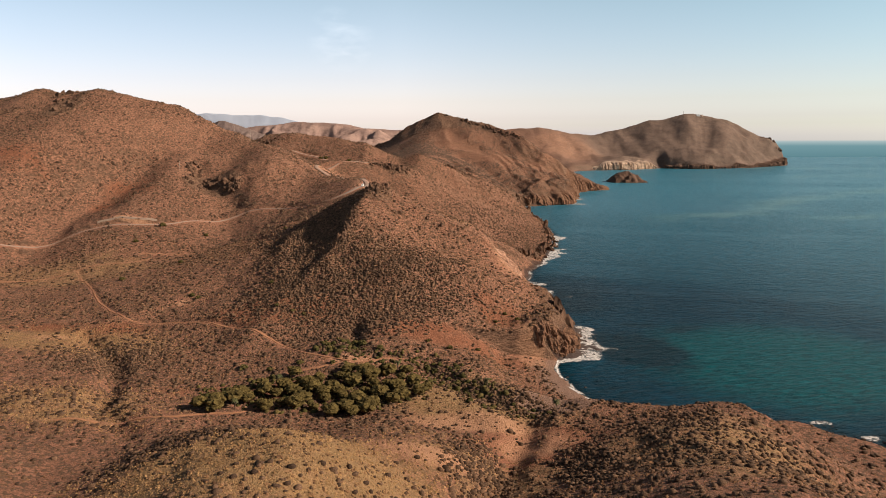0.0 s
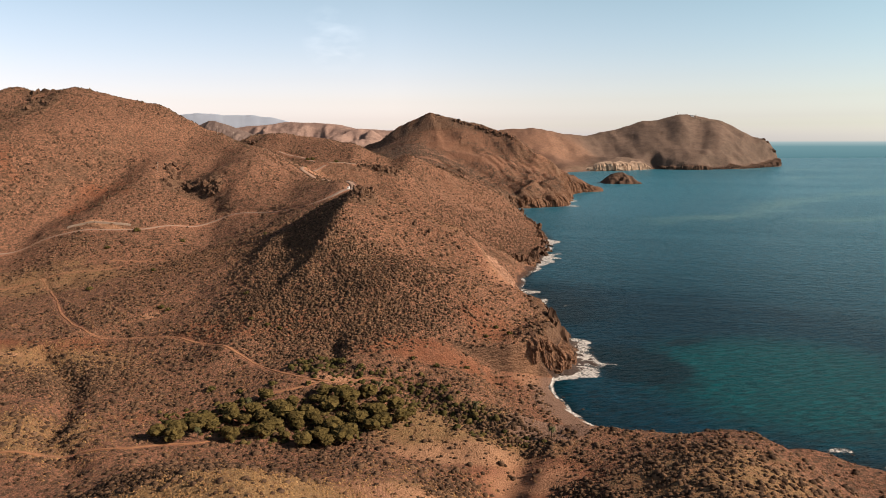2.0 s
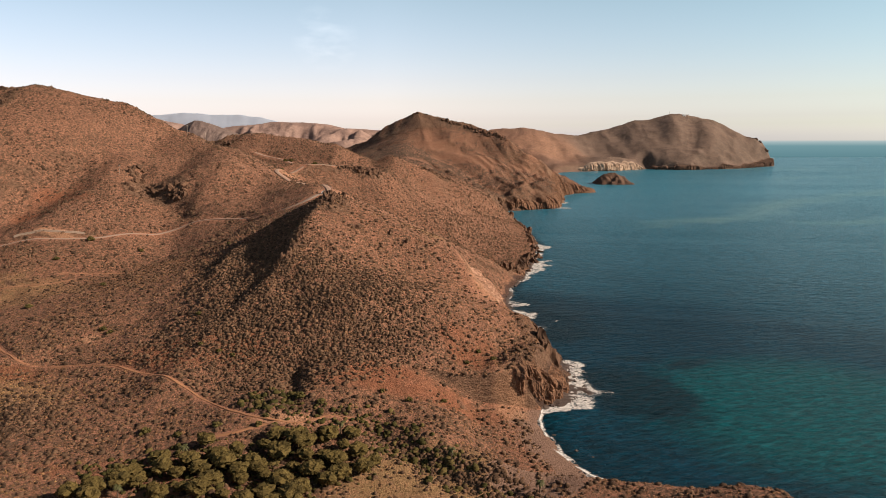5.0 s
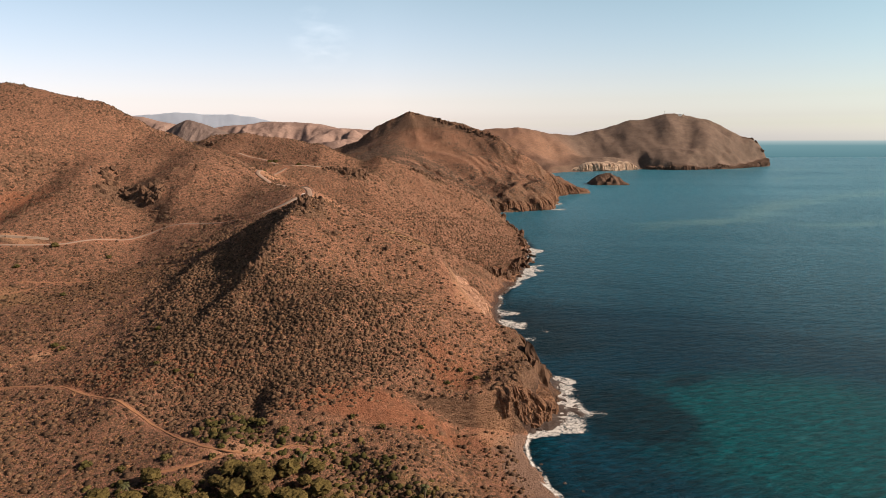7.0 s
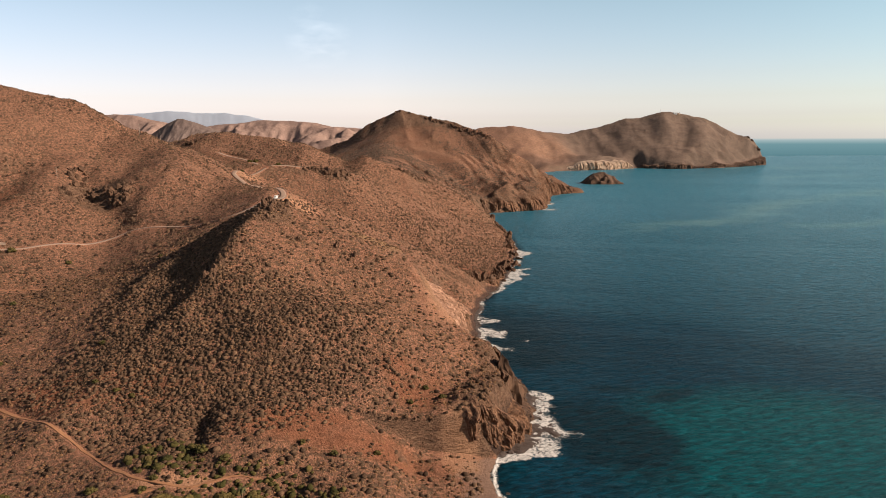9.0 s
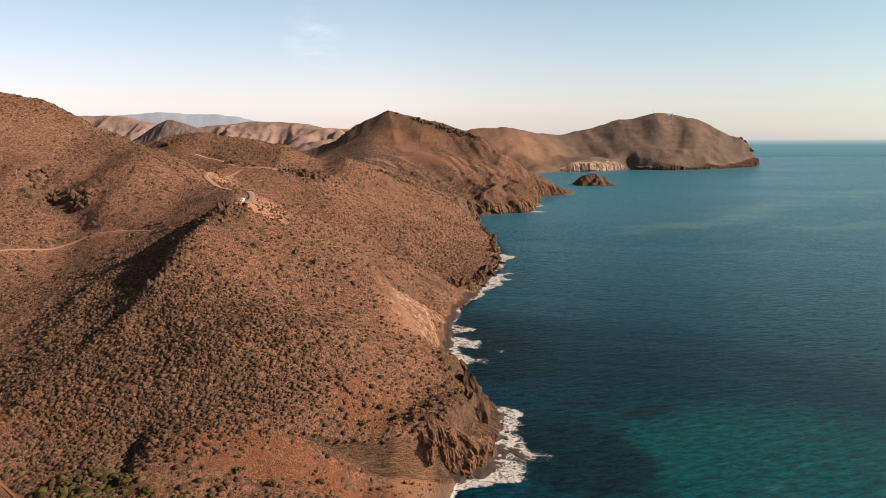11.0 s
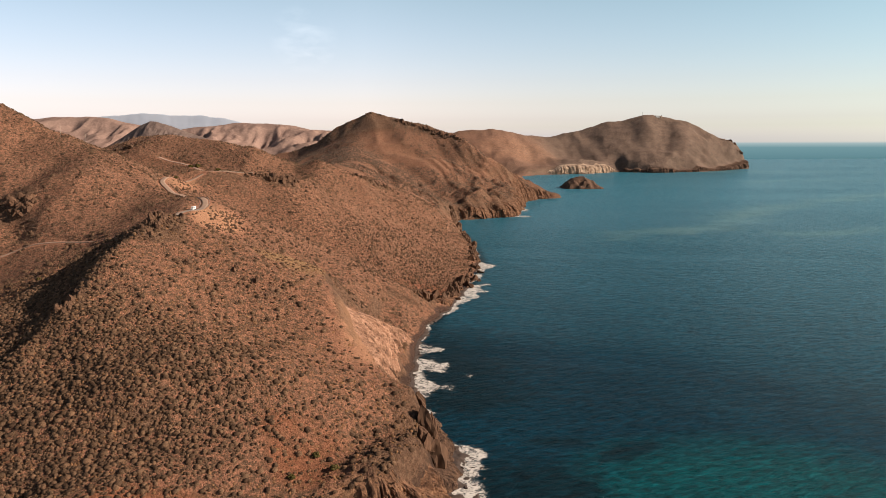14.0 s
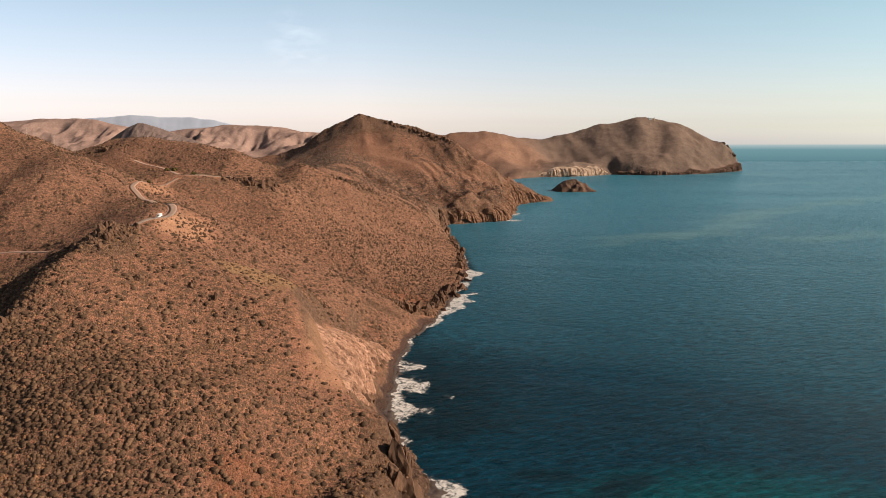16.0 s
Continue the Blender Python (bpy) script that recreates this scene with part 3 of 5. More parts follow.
def mesh_of(name, verts, faces, attributes=None, smooth=True, mats=()):
    """A mesh from arrays; faces all with the same number of corners."""
    me = bpy.data.meshes.new(name)
    verts, faces = np.asarray(verts, np.float32), np.asarray(faces, np.int32)
    k = faces.shape[1]
    me.vertices.add(len(verts))
    me.vertices.foreach_set("co", verts.ravel())
    me.loops.add(faces.size)
    me.loops.foreach_set("vertex_index", faces.ravel())
    me.polygons.add(len(faces))
    me.polygons.foreach_set("loop_start", np.arange(0, faces.size, k, dtype=np.int32))
    me.polygons.foreach_set("loop_total", np.full(len(faces), k, np.int32))
    me.polygons.foreach_set("use_smooth", np.full(len(faces), smooth))
    for key, v in (attributes or {}).items():
        me.attributes.new(key, "FLOAT", "POINT").data.foreach_set("value", np.asarray(v, np.float32).ravel())
    for mat in mats:
        me.materials.append(mat)
    me.update(calc_edges=True)
    return me


def grid_faces(rows, cols):
    i = np.arange(rows * cols).reshape(rows, cols)
    return np.stack([i[:-1, :-1], i[:-1, 1:], i[1:, 1:], i[1:, :-1]], -1).reshape(-1, 4)


def build_ground():
    ys = list(np.linspace(-700, 105, 24))
    while ys[-1] < 4960:
        ys.append(ys[-1] + max(1.6, 0.0042 * ys[-1]))
    ys = np.array(ys)
    cols = 560
    left = -(0.70 * np.clip(ys, 0, None) + 150)
    left = left - np.clip(105 - ys, 0, 200) * 2
    right = np.interp(ys, [-700, 400, 1400, 1700, 2100, 2700, 3200, 3600, 5000], [420, 285, 285, 560, 620, 720, 1720, 1960, 1960])
    u = np.linspace(0, 1, cols)
    x = left[:, None] + (right - left)[:, None] * u
    y = np.repeat(ys[:, None], cols, 1)
    xf, yf = x.ravel(), y.ravel()
    z, d = height(xf, yf)
    ragged = fbm(xf, yf, 22, 3) * 0.35
    red = np.maximum.reduce([blob(xf, yf, -118, 458, 52, 20), blob(xf, yf, 8, 428, 62, 17), blob(xf, yf, -255, 455, 60, 12), blob(xf, yf, -110, 352, 60, 14),
                             blob(xf, yf, 40, 300, 42, 30), blob(xf, yf, 92, 860, 34, 60), blob(xf, yf, -360, 770, 40, 60) * 0.8, blob(xf, yf, 38, 470, 22, 26) * 0.75,
                             blob(xf, yf, -520, 760, 90, 40) * 0.8])
    dry = np.maximum.reduce([blob(xf, yf, -62, 225, 80, 56), blob(xf, yf, 20, 262, 60, 30) * 0.7, blob(xf, yf, 110, 250, 60, 70) * 0.8, blob(xf, yf, 20, 345, 66, 40) * 0.9, blob(xf, yf, -250, 430, 90, 30) * 0.8, blob(xf, yf, 8, 650, 34, 60) * 0.8, blob(xf, yf, -330, 600, 120, 50) * 0.7, blob(xf, yf, -200, 330, 60, 30) * 0.8])
    pale = np.maximum.reduce([blob(xf, yf, 56, 612, 22, 80) * 0.85, blob(xf, yf, -193, 491, 8, 5), blob(xf, yf, -264, 436, 16, 7), blob(xf, yf, -320, 692, 26, 5),
                              blob(xf, yf, -72, 765, 24, 50) * 0.9, blob(xf, yf, -162, 960, 16, 50) * 0.8, blob(xf, yf, 60, 440, 14, 22) * 0.8, blob(xf, yf, 16, 322, 38, 14), blob(xf, yf, 44, 300, 26, 22) * 0.85, blob(xf, yf, -8, 262, 26, 10) * 0.9, blob(xf, yf, -88, 336, 22, 6), blob(xf, yf, -52, 392, 24, 7) * 0.9, blob(xf, yf, 620, 3380, 330, 190) * 0.55])
    sand = np.clip(1.2 - d / 22, 0, 1) * np.clip((yf - 352) / 8, 0, 1) * np.clip((446 - yf) / 8, 0, 1)
    wet = np.clip(1.25 - d / 6.5, 0, 1) * (yf > 444) * (yf < 1400) + np.clip(1.1 - d / 5, 0, 1) * (yf < 350)
    sand = np.maximum(sand, blob(xf, yf, 60, 350, 26, 22))
    rock = np.maximum.reduce([blob(xf, yf, -63, 600, 22, 26), blob(xf, yf, -81, 532, 12, 22), blob(xf, yf, -278, 822, 40, 32), blob(xf, yf, -75, 1034, 34, 12), blob(xf, yf, 30, 1194, 34, 14, 35),
                              blob(xf, yf, -500, 915, 26, 50), blob(xf, yf, -312, 1190, 24, 12), blob(xf, yf, 40, 1990, 210, 60) * 0.8, np.clip(1.3 - d / 30, 0, 1) * (yf > 448) * (yf < 570) * 0.8, np.clip(1.2 - d / 90, 0, 1) * (yf > 1350) * (yf < 2200) * 0.75])
    way = np.ones_like(xf)
    for kind_of_way, line, wide in PATHS:
        dd, _, _ = to_line(xf, yf, [tuple(p) for p in line[::5]])
        way = np.minimum(way, np.clip((dd - wide * 0.6) / (wide * 0.8), 0, 1))
    scrub = np.clip(1.0 - np.maximum(sand, pale), 0, 1) * way * np.interp(yf, [1200, 1500, 2600], [1, 1, 0.8])
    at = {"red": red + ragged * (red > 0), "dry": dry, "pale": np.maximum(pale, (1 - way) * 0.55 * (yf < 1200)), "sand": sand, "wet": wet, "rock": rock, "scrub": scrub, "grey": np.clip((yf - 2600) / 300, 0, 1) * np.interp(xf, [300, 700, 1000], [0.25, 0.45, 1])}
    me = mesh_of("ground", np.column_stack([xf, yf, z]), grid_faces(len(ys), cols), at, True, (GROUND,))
    return tagged(new("ground", me), "brown dry hillsides with red soil patches falling to cliffs", "ground", kind="structure")


ground = build_ground()


def build_sea():
    ys = list(np.linspace(-3000, 150, 20))
    while ys[-1] < 9000:
        ys.append(ys[-1] + max(4.0, 0.02 * ys[-1]))
    ys = np.array(ys)
    u = np.linspace(0, 1, 220) ** 1.9
    x = 20 + u[None, :] * (9000 - 20) + 0 * ys[:, None]
    x[:, 0] = -200
    y = np.repeat(ys[:, None], 220, 1)
    xf, yf = x.ravel(), y.ravel()
    d = -inland(xf, yf)
    shallow = np.maximum.reduce([blob(xf, yf, 225, 440, 100, 100), blob(xf, yf, 330, 400, 140, 80) * 0.75])
    slick_sheen = np.zeros_like(xf)
    for chain, wide in (([(416, 1269), (596, 1338), (871, 1648), (1292, 1938), (2400, 2500)], 70), ([(596, 1338), (703, 1249), (1000, 1330)], 45), ([(1250, 2480), (1387, 2599), (1717, 2558), (2600, 2650)], 60), ([(1500, 3300), (1900, 3250), (2500, 3000)], 80)):
        slick_sheen = np.maximum(slick_sheen, np.clip(1 - to_line(xf, yf, chain)[0] / (wide * 1.6), 0, 1))
    reef = np.maximum.reduce([blob(xf, yf, 138, 470, 40, 58, 25), blob(xf, yf, 112, 400, 30, 40) * 0.5, blob(xf, yf, 158, 530, 22, 8), blob(xf, yf, 240, 310, 50, 26), np.clip(0.8 - d / 26, 0, 1),
                             np.clip(1.2 - d / 105, 0, 0.95) * np.clip((yf - 545) / 40, 0, 1) * np.clip((800 - yf) / 130, 0, 1), blob(xf, yf, 190, 520, 24, 9, 20)])
    reef = reef * (yf < 1300)
    # "open" grows with distance and carries the painted haze and reflection
    me = mesh_of("sea", np.column_stack([xf, yf, 0 * xf]), grid_faces(len(ys), 220), {"shallow": shallow, "reef": reef, "slick_sheen": slick_sheen, "open": np.clip((np.hypot(xf - 150, yf - 500) - 190) / 1450, 0, 1) ** 0.52}, True, (WATER,))
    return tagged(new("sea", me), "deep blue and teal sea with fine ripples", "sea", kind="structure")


sea = build_sea()


def part(name, me, parent, label=""):
    """A mesh as one part under a thing or under a part."""
    ob = new(name, me)
    ob.parent = parent
    return tagged(ob, label)


def strip(line, wide, lift, profile=((-0.5, 0.0), (0.5, 0.0))):
    """A band along a chain of (x, y, z): profile of (share of width, height)."""
    p = np.asarray(line, float)
    t = np.gradient(p[:, :2], axis=0)
    t /= np.linalg.norm(t, axis=1)[:, None] + 1e-9
    n = np.column_stack([t[:, 1], -t[:, 0]])
    rows = [np.column_stack([p[:, :2] + n * (a * wide), p[:, 2] + lift + b]) for a, b in profile]
    v = np.stack(rows, 1).reshape(-1, 3)
    return v, grid_faces(len(p), len(profile))


def build_ways():
    for kind_of_way, line, wide in PATHS:
        paved = kind_of_way == "road"
        edge = [(-0.5, -0.5), (-0.5, 0.0), (-0.25, 0.03), (0.0, 0.05), (0.25, 0.03), (0.5, 0.0), (0.5, -0.5)] if paved else [(-0.6, -0.35), (-0.5, 0.0), (-0.3, -0.05), (0.0, 0.03), (0.3, -0.05), (0.5, 0.0), (0.6, -0.35)]
        v, f = strip(line, wide, 0.12 if paved else -0.1, edge)
        if not paved:
            mid = np.repeat(line[:, :2], len(edge), 0)
            v[:, :2] = mid + (v[:, :2] - mid) * (0.75 + 0.5 * fbm(mid[:, 0], mid[:, 1], 11, 3))[:, None]
            v[:, :2] += np.column_stack([fbm(v[:, 0], v[:, 1], 9, 3), fbm(v[:, 0] + 50, v[:, 1], 9, 3)]) * 0.9
        me = mesh_of(kind_of_way, v, f, None, True, (ASPHALT if paved else DIRT,))
        tagged(new("road" if paved else "dirt_track", me), "sun-bleached two-lane road winding over the hills" if paved else "pale orange dirt track worn through the scrub", "road" if paved else "track", kind="structure")


build_ways()


# ---- scrub ----
def dome_template(sides, rings):
    """Unit dome: verts and triangles."""
    v, f = [], []
    for r in range(rings):
        a = r / rings * math.pi / 2
        for k in range(sides):
            w = 2 * math.pi * (k + 0.5 * (r % 2)) / sides
            rad = math.cos(a) * (0.86 if r == 0 else 1.08)
            v.append((rad * math.cos(w), rad * math.sin(w), math.sin(a) - 0.12 * (r == 0)))
    v.append((0, 0, 1))
    for r in range(rings - 1):
        for k in range(sides):
            a, b = r * sides + k, r * sides + (k + 1) % sides
            c, d = a + sides, b + sides
            f += [(a, b, c), (b, d, c)]
    top, last = len(v) - 1, (rings - 1) * sides
    f += [(last + k, last + (k + 1) % sides, top) for k in range(sides)]
    return np.array(v), np.array(f)


def scatter(rng, n, x0, x1, y0, y1):
    return rng.uniform(x0, x1, n), rng.uniform(y0, y1, n)


def in_view(x, y):
    """Land that the walk sees: inside the widest wedge before it."""
    return (x > -(0.70 * y + 60)) & (y > 150)


def build_scrub(name, label, mat, rng, x, y, size, template, squash, jitter):
    z, d = height(x, y)
    ok = (d > 7) & (z > 1.5)
    e = 1.5
    zx, zy = height(x + e, y)[0], height(x, y + e)[0]
    slope = np.hypot(zx - z, zy - z) / e
    ok &= slope < 1.25
    for kind_of_way, line, wide in PATHS:
        lo, hi = line[:, :2].min(0) - 9, line[:, :2].max(0) + 9
        sel = np.nonzero((x > lo[0]) & (x < hi[0]) & (y > lo[1]) & (y < hi[1]))[0]
        if len(sel):
            dd, _, _ = to_line(x[sel], y[sel], [tuple(p) for p in line[::3]] + [tuple(line[-1])])
            ok[sel[dd < wide * 0.5 + size[sel] + 0.3]] = False
    x, y, z, size = x[ok], y[ok], z[ok], size[ok]
    v, f = template
    n, k = len(x), len(v)
    a = rng.uniform(0, 2 * math.pi, n)
    sx, sy = size * rng.uniform(0.85, 1.35, n), size * rng.uniform(0.8, 1.15, n)
    sz = size * squash * rng.uniform(0.75, 1.25, n)
    px = v[None, :, 0] * sx[:, None]
    py = v[None, :, 1] * sy[:, None]
    wob = 1 + rng.uniform(-jitter, jitter, (n, k))
    px, py = px * wob, py * wob
    c, s = np.cos(a)[:, None], np.sin(a)[:, None]
    out = np.stack([x[:, None] + px * c - py * s, y[:, None] + px * s + py * c, z[:, None] - 0.08 + v[None, :, 2] * sz[:, None] * (1 + rng.uniform(-jitter, jitter, (n, k)))], -1)
    faces = (f[None] + (np.arange(n) * k)[:, None, None]).reshape(-1, 3)
    me = mesh_of(name, out.reshape(-1, 3), faces, None, True, (mat,))
    return tagged(new(name, me), label, "shrubs", kind="stuff")


def thinned(rng, x, y, keep, knoll=0.0):
    """Drop plants by the land's own patches of bare and thick growth."""
    dens = 0.62 + 0.55 * fbm(x, y, 55, 3)
    dens = dens - 0.35 * np.maximum.reduce([blob(x, y, -118, 458, 46, 17), blob(x, y, 8, 428, 55, 14), blob(x, y, -84, 775, 14, 36), blob(x, y, 56, 612, 22, 75) * 1.6, blob(x, y, 60, 350, 26, 20) * 1.8, blob(x, y, 16, 322, 38, 14) * 1.3, blob(x, y, 44, 300, 26, 22), blob(x, y, 30, 350, 60, 36) * 0.8])
    dens = dens - knoll * blob(x, y, -62, 225, 80, 56)
    dens = dens + 0.35 * np.maximum.reduce([blob(x, y, -75, 475, 60, 50), blob(x, y, 120, 250, 60, 60)])
    ok = (rng.uniform(0, 1, len(x)) < dens * keep) & in_view(x, y)
    return x[ok], y[ok]


def dark_growth(x, y):
    """Where the scrub stands thick and dark."""
    return np.maximum.reduce([blob(x, y, -62, 482, 90, 60) * 1.15, blob(x, y, 112, 262, 40, 46) * 0.3, blob(x, y, -95, 268, 46, 24, 25) * 0.5, blob(x, y, 14, 266, 16, 36), blob(x, y, -60, 425, 12, 34),
                              blob(x, y, 28, 352, 40, 14, -40), blob(x, y, -205, 405, 40, 30), blob(x, y, -110, 560, 46, 60), blob(x, y, 60, 262, 14, 30)])


def build_all_scrub():
    rng = np.random.RandomState(11)
    mid, low = dome_template(6, 2), dome_template(5, 1)
    # near hillsides
    x, y = thinned(rng, *scatter(rng, 60000, -480, 230, 150, 670), 0.75, 0.6)
    build_scrub("shrubs", "grey-brown rounded dry shrubs spread over the hillsides", SHRUB, rng, x, y, np.clip(rng.lognormal(-0.12, 0.42, len(x)), 0.35, 1.7), mid, 0.66, 0.26)
    x, y = scatter(rng, 145000, -330, 190, 160, 620)
    ok = (rng.uniform(0, 1, len(x)) < dark_growth(x, y) * 0.9) & in_view(x, y)
    build_scrub("thick_shrubs", "dark close-growing shrubs in gullies and on shaded slopes", SHRUB, rng, x[ok], y[ok], np.clip(rng.lognormal(-0.27, 0.36, ok.sum()), 0.35, 1.5), mid, 0.75, 0.28)
    x, y = thinned(rng, *scatter(rng, 145000, -480, 230, 150, 670), 0.85, 0.3)
    build_scrub("dry_tufts", "small straw-brown dry tufts between the shrubs", TUFT, rng, x, y, np.clip(rng.lognormal(-0.66, 0.33, len(x)), 0.25, 1.0), low, 0.9, 0.28)
    x, y = scatter(rng, 90000, -330, 60, 150, 480)
    straw = np.maximum.reduce([blob(x, y, -62, 225, 84, 58), blob(x, y, -200, 330, 70, 34) * 0.7, blob(x, y, -250, 430, 90, 30) * 0.6, blob(x, y, 0, 285, 40, 20) * 0.4])
    ok = (rng.uniform(0, 1, len(x)) < straw * 0.9) & in_view(x, y)
    build_scrub("straw_grass", "straw-yellow dry grass tufts on the near knoll", STRAW, rng, x[ok], y[ok], np.clip(rng.lognormal(-0.8, 0.3, ok.sum()), 0.22, 0.8), low, 0.9, 0.28)
    x, y = scatter(rng, 11000, -250, 260, -220, 152)
    build_scrub("slope_shrubs", "grey-brown dry shrubs on the slope under the flight", SHRUB, rng, x, y, np.clip(rng.lognormal(-0.15, 0.35, len(x)), 0.4, 1.6), low, 0.6, 0.25)
    # farther hillsides
    x, y = thinned(rng, *scatter(rng, 110000, -800, 190, 660, 1270), 0.9)
    build_scrub("hill_shrubs", "grey-brown dry shrubs covering the farther hills", SHRUB, rng, x, y, np.clip(rng.lognormal(0.12, 0.42, len(x)), 0.6, 2.8), low, 0.75, 0.3)
    x, y = scatter(rng, 60000, -420, 420, 1270, 2100)
    x, y = x[fbm(x, y, 90, 3) > -0.3], y[fbm(x, y, 90, 3) > -0.3]
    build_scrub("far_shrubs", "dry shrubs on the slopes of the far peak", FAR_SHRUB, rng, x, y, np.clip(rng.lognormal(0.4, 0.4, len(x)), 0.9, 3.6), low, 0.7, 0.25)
    # green growth along the stream bed
    x, y = scatter(rng, 12000, -140, 70, 300, 440)
    g = np.maximum.reduce([blob(x, y, -75, 350, 62, 24), blob(x, y, 8, 372, 34, 14, -40), blob(x, y, 34, 338, 22, 6, -20), blob(x, y, -30, 392, 34, 14), blob(x, y, -66, 408, 18, 12)])
    ok = rng.uniform(0, 1, len(x)) < g * 0.38
    build_scrub("stream_bushes", "olive-green and grey bushes along the dry stream bed", GREEN_BUSH, rng, x[ok], y[ok], np.clip(rng.lognormal(0.0, 0.35, ok.sum()), 0.6, 2.2), dome_template(8, 3), 0.85, 0.25)


build_all_scrub()


# ---- rocks ----
def rock_mesh(name, seed, mat, tall=1.0, cuts=9):
    """A broken block about 1 m in radius: a ball cut by planes, roughened."""
    rng = random.Random(seed)
    bm = bmesh.new()
    bmesh.ops.create_icosphere(bm, subdivisions=3, radius=1.0)
    planes = []
    for _ in range(cuts):
        n = Vector((rng.uniform(-1, 1), rng.uniform(-1, 1), rng.uniform(-0.5, 1))).normalized()
        planes.append((n, rng.uniform(0.38, 0.8)))
    off = Vector((seed * 3.7, seed * 1.9, 0))
    for v in bm.verts:
        for n, r in planes:
            k = v.co.dot(n) - r
            if k > 0:
                v.co -= n * k
        v.co *= 1 + 0.22 * noise.noise(v.co * 2.2 + off) + 0.18 * noise.noise(v.co * 5 + off)
        v.co.z *= tall
    me = bpy.data.meshes.new(name)
    bm.to_mesh(me)
    bm.free()
    me.materials.append(mat)
    return me


ROCKS = [rock_mesh("rock", k, ROCK) for k in range(7)]
COLUMNS = [rock_mesh("rock_column", 20 + k, ROCK, 1.0, 12) for k in range(5)]
WET = [rock_mesh("boulder", 40 + k, DARK_ROCK) for k in range(6)]


def ground_at(x, y):
    return float(height(np.array([float(x)]), np.array([float(y)]))[0][0])


def outcrop(label, places, seed, meshes=ROCKS, name="rock_outcrop", sink=0.35):
    """A thing of many rocks: places of (x, y, radius, tallness)."""
    rng = random.Random(seed)
    x0, y0 = places[0][0], places[0][1]
    base = new(name)
    base.location = (x0, y0, ground_at(x0, y0))
    tagged(base, label, "rocks")
    xs, ys = np.array([p[0] for p in places], float), np.array([p[1] for p in places], float)
    zs = height(xs, ys)[0]
    for (x, y, r, tall), z in zip(places, zs):
        ob = part("rock", meshes[rng.randrange(len(meshes))], base)
        ob.location = (x - x0, y - y0, z - base.location.z + r * tall * (0.5 - sink))
        ob.rotation_euler = (rng.uniform(-0.2, 0.2), rng.uniform(-0.2, 0.2), rng.uniform(0, 6.3))
        ob.scale = (r * rng.uniform(0.8, 1.2), r * rng.uniform(0.7, 1.1), r * tall)
    return base


def rocks_along(seed, chain, n, spread, r0, r1, tall0=0.7, tall1=1.3):
    rng = random.Random(seed)
    p = smooth_chain(chain, 1.0) if len(chain) > 2 else np.linspace(chain[0], chain[1], 40)
    out = []
    for _ in range(n):
        x, y = p[rng.randrange(len(p))]
        out.append((x + rng.gauss(0, spread), y + rng.gauss(0, spread), rng.uniform(r0, r1) * (0.6 + 0.7 * rng.random()), rng.uniform(tall0, tall1)))
    return out


outcrop("jagged brown rocks crowning the pointed hilltop", [(-61, 606, 3.6, 1.0), (-57, 602, 3.0, 1.1)] + rocks_along(1, [(-66, 592), (-60, 604), (-52, 612)], 60, 5, 0.9, 2.6, 0.8, 1.6) + rocks_along(14, [(-68, 575), (-75, 548)], 14, 2.5, 0.6, 1.6), 1)
outcrop("jagged rock spur standing out of the shaded slope", [(-79, 533, 2.8, 1.5), (-82, 528, 2.4, 1.6), (-76, 538, 2.2, 1.2)] + rocks_along(2, [(-76, 544), (-82, 524)], 16, 2.5, 0.8, 2.0, 0.9, 1.5), 2)
outcrop("lone brown boulder on the open slope", [(-37, 576, 2.8, 0.9), (-40, 574, 2.0, 0.8)], 3, name="boulder_pair")
outcrop("low dark rock ledge along the slope", rocks_along(4, [(-16, 584), (4, 574)], 9, 1.8, 1.0, 2.0), 4)
outcrop("dark rock ledge breaking out of the ridge", rocks_along(5, [(-98, 1040), (-82, 1035), (-68, 1035), (-52, 1050)], 44, 3.6, 2.5, 5.5, 0.7, 1.2), 5)
outcrop("dark broken rocks lining the ravine", rocks_along(6, [(-318, 872), (-302, 842), (-280, 818)], 46, 7, 2, 5.0, 0.7, 1.2) + rocks_along(61, [(-264, 824), (-244, 808)], 26, 5, 2, 4.6, 0.7, 1.2), 6)
outcrop("rock teeth high on the big hill", rocks_along(7, [(-540, 985), (-505, 930), (-488, 905)], 26, 9, 2.5, 6, 0.7, 1.3) + rocks_along(71, [(-570, 900), (-540, 890)], 10, 7, 2.5, 5), 7)
outcrop("rocky knob at the end of the plateau", rocks_along(8, [(-326, 1188), (-300, 1192), (-275, 1195)], 20, 6, 2.5, 5, 0.6, 1.0), 8)
outcrop("scattered rocks on the near headland", rocks_along(9, [(112, 276), (122, 284)], 9, 2.5, 0.6, 1.5), 9)
outcrop("crumbling rock along the low ridge", rocks_along(10, [(10, 1178), (30, 1194), (52, 1212)], 26, 5, 2.0, 4.2), 10)


def cliff(name, label, chain, n, r0, r1, tall0, tall1, seed, spread=1.5):
    """Upright rock buttresses along a sea cliff."""
    return outcrop(label, rocks_along(seed, chain, n, spread, r0, r1, tall0, tall1), seed, COLUMNS, name, 0.25)


